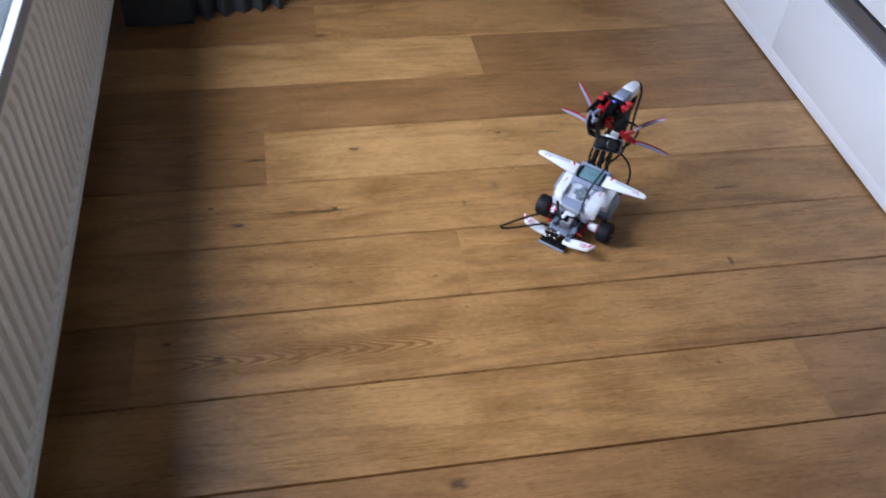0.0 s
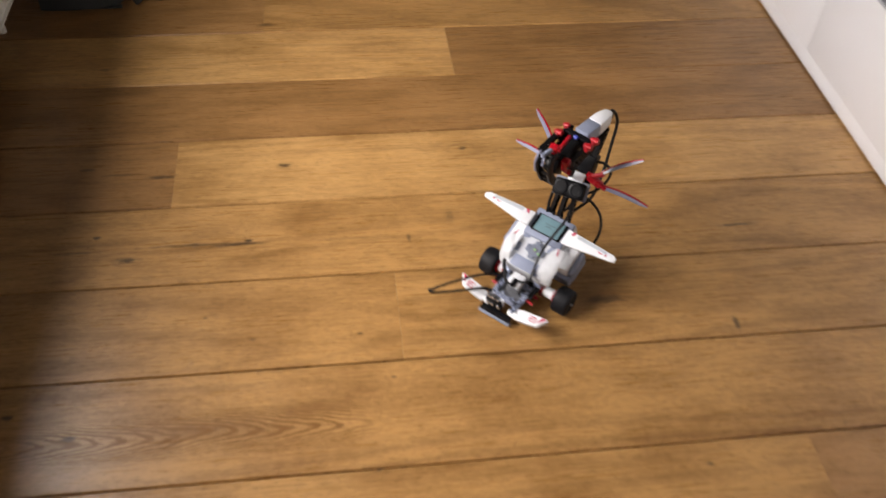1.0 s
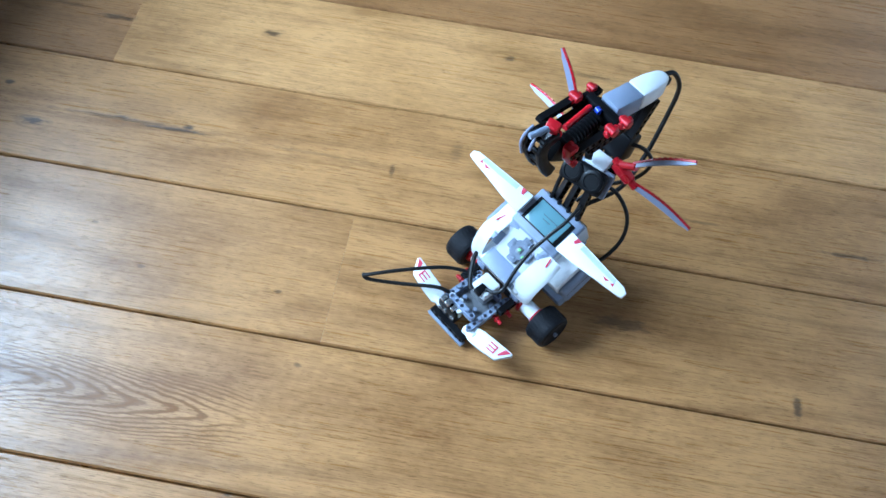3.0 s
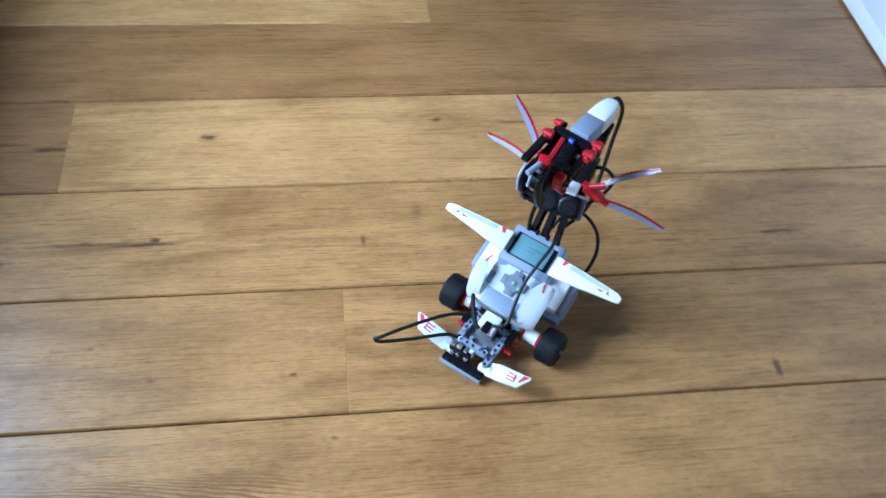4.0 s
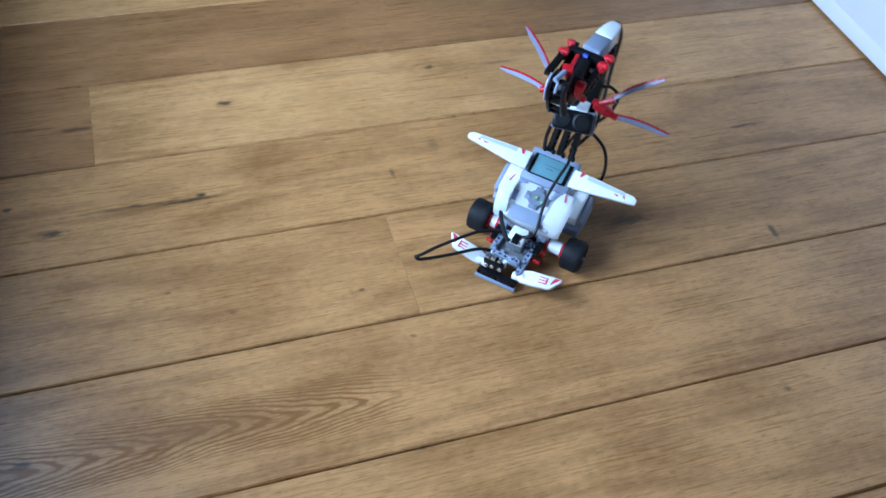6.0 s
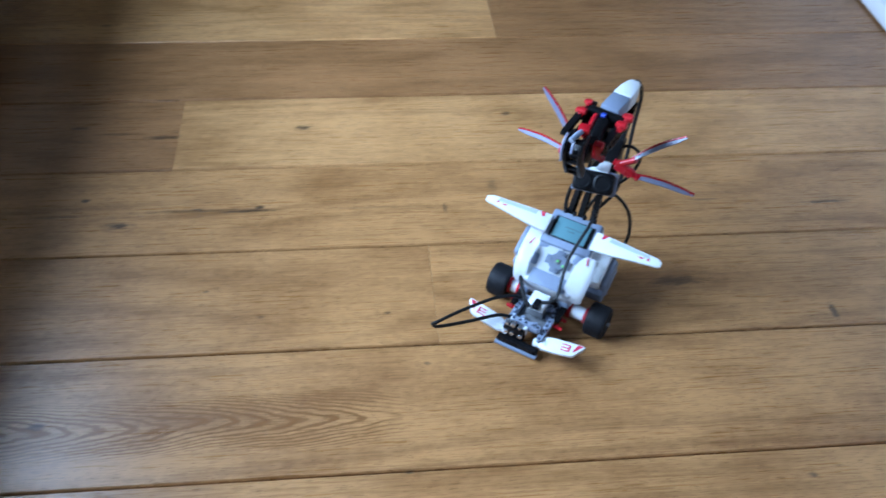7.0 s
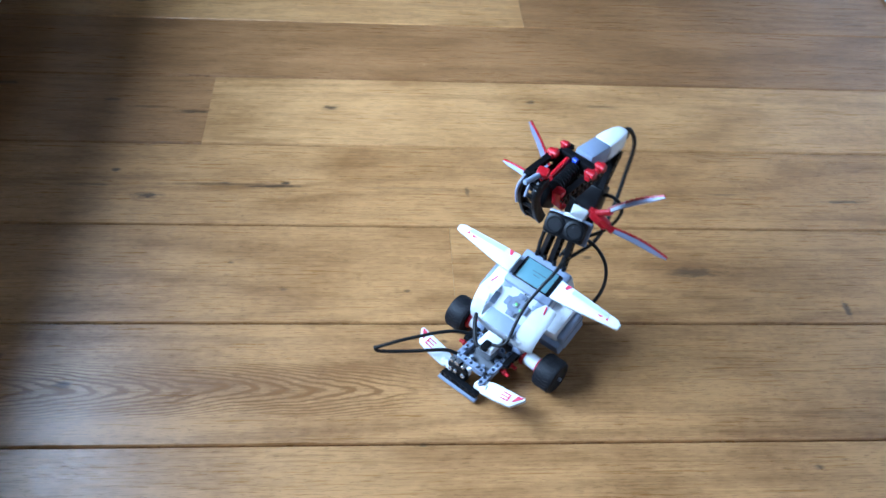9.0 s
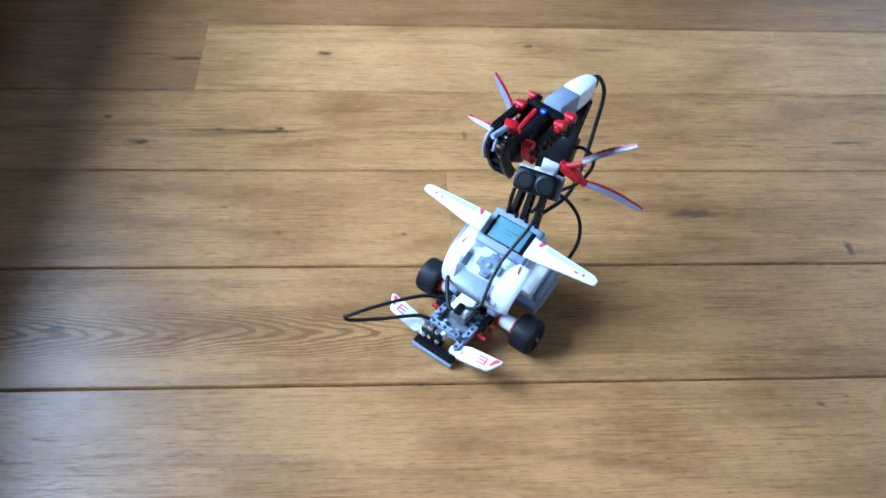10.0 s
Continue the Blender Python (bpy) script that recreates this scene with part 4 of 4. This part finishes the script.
def cables(robot):
    for points, r in (
        ([(0.007, 0.176, 0.255), (0.012, 0.190, 0.252), (0.017, 0.202, 0.225), (0.017, 0.198, 0.180), (0.022, 0.175, 0.140), (0.026, 0.140, 0.115), (0.012, 0.100, 0.100)], 0.0026),
        ([(0.014, 0.128, 0.190), (0.034, 0.140, 0.192), (0.046, 0.148, 0.172), (0.036, 0.142, 0.140), (0.012, 0.118, 0.120), (0.004, 0.095, 0.104)], 0.0022),
        ([(0.012, 0.110, 0.128), (0.026, 0.128, 0.120), (0.050, 0.130, 0.100), (0.061, 0.120, 0.074), (0.060, 0.096, 0.054), (0.052, 0.070, 0.050)], 0.0023),
        ([(-0.020, -0.022, 0.034), (-0.045, -0.050, 0.046), (-0.075, -0.095, 0.046), (-0.094, -0.122, 0.040), (-0.0985, -0.1245, 0.037), (-0.092, -0.122, 0.033), (-0.066, -0.100, 0.035), (-0.036, -0.072, 0.038), (-0.022, -0.062, 0.034)], 0.0022),
        ([(0.008, -0.036, 0.053), (0.018, -0.034, 0.057), (0.0225, -0.026, 0.062), (0.019, -0.006, 0.079), (0.017, 0.014, 0.092), (0.020, 0.036, 0.107), (0.023, 0.056, 0.118), (0.021, 0.076, 0.124), (0.014, 0.092, 0.120)], 0.0021),
        ([(-0.034, -0.004, 0.058), (-0.030, -0.020, 0.060), (-0.020, -0.034, 0.056), (-0.010, -0.044, 0.050), (-0.004, -0.046, 0.048)], 0.0028),
        ([(-0.018, 0.080, 0.098), (-0.022, 0.090, 0.118), (-0.018, 0.094, 0.142), (-0.006, 0.100, 0.156)], 0.0026),
    ):
        part("cable", tube(points, r), CABLE, robot, "black flexible cable")


def toy_robot():
    robot = thing("toy_robot", "white, black and red toy robot like a rearing cobra", "robot")
    brick(robot)
    motors(robot)
    front_end(robot)
    wheels = [wheel(robot, side) for side in (-1, 1)]
    for side in (-1, 1):
        wing(robot, side)
        front_wing(robot, side)
        cheek(robot, side)
    neck(robot)
    head(robot)
    cables(robot)
    return robot, wheels


# ---- the floor, board by board ----
BOARD = 0.18
JOINTS = {5: [0.144], 4: [0.539], 3: [-1.2], 2: [-0.004], 1: [1.9], 0: [0.369], -1: [-0.246], -2: [0.935], -3: [0.612]}
TONES = {(2, 0): OAK_BROWN, (2, 1): OAK_LIGHT, (3, 0): OAK_BROWN, (3, 1): OAK_BROWN, (4, 0): OAK_LIGHT, (4, 1): OAK_BROWN, (1, 0): OAK_MID, (0, 0): OAK_MID, (0, 1): OAK_MID, (-1, 0): OAK_BROWN, (-1, 1): OAK_ARCH, (-2, 0): OAK_MID, (-2, 1): OAK_BROWN, (-3, 0): OAK_BROWN, (-3, 1): OAK_BROWN, (5, 0): OAK_BROWN, (5, 1): OAK_MID}


def boards():
    floor = thing("floor", "oiled oak plank floor with knots and dark joints", "floor", kind="structure")
    chance = random.Random(4)
    for row in range(-17, 16):
        x0, x1 = WALL_X + 0.002, RIGHT - 0.002
        cuts = [c for c in JOINTS.get(row, [chance.uniform(-0.2, 1.2)]) if x0 < c < x1]
        stops = [x0, *cuts, x1]
        for k, (a, b) in enumerate(zip(stops, stops[1:])):
            tone = TONES.get((row, k)) or chance.choice((OAK_MID, OAK_BROWN, OAK_MID, OAK_LIGHT))
            lift = chance.uniform(-0.0004, 0.0004)
            size, edge, thick = (b - a - 0.0001, BOARD - 0.0020), 0.0022, 0.0208
            bm = bmesh.new()
            rings = []
            for inset, z in ((0, -thick), (0, -edge), (edge * 0.8, lift)):
                hx, hy = size[0] / 2 - inset * 0.04, size[1] / 2 - inset
                rings.append([bm.verts.new((sx * hx, sy * hy, z)) for sx, sy in ((-1, -1), (1, -1), (1, 1), (-1, 1))])
            for lo, hi in zip(rings, rings[1:]):
                for s in range(4):
                    bm.faces.new((lo[s], lo[(s + 1) % 4], hi[(s + 1) % 4], hi[s]))
            bm.faces.new(rings[-1])
            bm.faces.new(rings[0][::-1])
            board = part("plank", bm, tone, floor)
            board.matrix_basis = pose((a + b) / 2, (row + 0.5) * BOARD, 0)


room()
radiator()
curtain()
cabinet()
tennis_ball()
robot, wheels = toy_robot()
boards()

# Seconds, place on the floor, heading, and the way rolled so far.
DRIVE = [
    (0, 0.6063, 0.1631, -43.1, -0.000),
    (0.1, 0.6031, 0.1580, -43.9, 0.006),
    (0.2, 0.5998, 0.1530, -36.4, 0.012),
    (0.3, 0.5966, 0.1479, -35.2, 0.018),
    (0.4, 0.5970, 0.1477, -43.5, 0.018),
    (0.5, 0.5973, 0.1476, -48.2, 0.018),
    (0.6, 0.5901, 0.1427, -41.5, 0.026),
    (0.7, 0.5829, 0.1379, -35.9, 0.034),
    (0.8, 0.5801, 0.1341, -40.7, 0.039),
    (0.9, 0.5774, 0.1303, -47.3, 0.043),
    (1, 0.5747, 0.1264, -43.3, 0.048),
    (1.1, 0.5697, 0.1228, -34.3, 0.054),
    (1.2, 0.5648, 0.1191, -34.7, 0.060),
    (1.3, 0.5643, 0.1172, -46.3, 0.062),
    (1.4, 0.5637, 0.1153, -50.1, 0.064),
    (1.5, 0.5632, 0.1134, -45.2, 0.066),
    (1.6, 0.5599, 0.1102, -36.4, 0.070),
    (1.7, 0.5566, 0.1071, -38.0, 0.075),
    (1.8, 0.5579, 0.1072, -40.3, 0.075),
    (3, 0.5585, 0.1072, -40.3, 0.075),
    (5.3, 0.5585, 0.1072, -40.3, 0.075),
    (5.4, 0.5568, 0.1054, -40.3, 0.077),
    (5.5, 0.5534, 0.1017, -44.4, 0.082),
    (5.6, 0.5500, 0.0980, -41.9, 0.087),
    (5.7, 0.5466, 0.0943, -35.3, 0.092),
    (5.8, 0.5431, 0.0906, -39.9, 0.097),
    (5.9, 0.5397, 0.0869, -47.6, 0.101),
    (6, 0.5363, 0.0832, -44.7, 0.106),
    (6.1, 0.5329, 0.0795, -36.7, 0.111),
    (6.2, 0.5295, 0.0758, -38.3, 0.116),
    (6.3, 0.5261, 0.0721, -46.9, 0.121),
    (6.4, 0.5275, 0.0723, -49.6, 0.121),
    (6.5, 0.5288, 0.0726, -43.7, 0.121),
    (6.6, 0.5252, 0.0680, -40.8, 0.126),
    (6.7, 0.5217, 0.0634, -47.5, 0.132),
    (6.8, 0.5181, 0.0588, -49.2, 0.137),
    (6.9, 0.5145, 0.0542, -40.2, 0.143),
    (7, 0.5110, 0.0496, -34.3, 0.148),
    (7.1, 0.5055, 0.0443, -41.0, 0.155),
    (7.2, 0.5001, 0.0391, -46.6, 0.163),
    (7.3, 0.4951, 0.0343, -41.5, 0.170),
    (7.4, 0.4901, 0.0295, -35.4, 0.177),
    (7.5, 0.4851, 0.0247, -40.6, 0.184),
    (7.6, 0.4815, 0.0207, -47.2, 0.189),
    (7.7, 0.4779, 0.0168, -43.2, 0.194),
    (7.8, 0.4743, 0.0128, -34.0, 0.200),
    (7.9, 0.4707, 0.0088, -34.6, 0.205),
    (8, 0.4672, 0.0048, -42.1, 0.211),
    (8.1, 0.4615, -0.0015, -42.6, 0.219),
    (8.2, 0.4559, -0.0078, -34.8, 0.227),
    (8.3, 0.4503, -0.0141, -33.8, 0.236),
    (8.4, 0.4447, -0.0204, -42.5, 0.244),
    (8.5, 0.4391, -0.0267, -46.1, 0.253),
    (8.6, 0.4354, -0.0306, -39.1, 0.258),
    (8.7, 0.4318, -0.0345, -35.1, 0.263),
    (8.8, 0.4281, -0.0384, -42.4, 0.269),
    (8.9, 0.4245, -0.0423, -48.6, 0.274),
    (9, 0.4208, -0.0462, -43.4, 0.279),
    (9.1, 0.4178, -0.0491, -35.9, 0.284),
    (9.2, 0.4148, -0.0521, -39.7, 0.288),
    (9.3, 0.4118, -0.0550, -46.6, 0.292),
    (9.4, 0.4088, -0.0579, -42.8, 0.296),
    (9.5, 0.4058, -0.0608, -33.9, 0.300),
    (9.6, 0.4024, -0.0647, -36.8, 0.305),
    (9.7, 0.3990, -0.0685, -46.5, 0.310),
    (9.8, 0.3956, -0.0723, -47.8, 0.316),
    (9.9, 0.3922, -0.0761, -40.7, 0.321),
    (10, 0.3888, -0.0799, -40.4, 0.326),
]


def motions():
    walk(robot, [(t, pose(x, y, 0, 0, 0, turn)) for t, x, y, turn, way in DRIVE])
    for rim, side in zip(wheels, (-1, 1)):
        start = DRIVE[0][3]
        walk(rim, [(t, pose(AXLE[side], 0, 0.0216, math.degrees((way + AXLE[side] * radians(turn - start)) / 0.0216), 0, 0)) for t, x, y, turn, way in DRIVE])


motions()
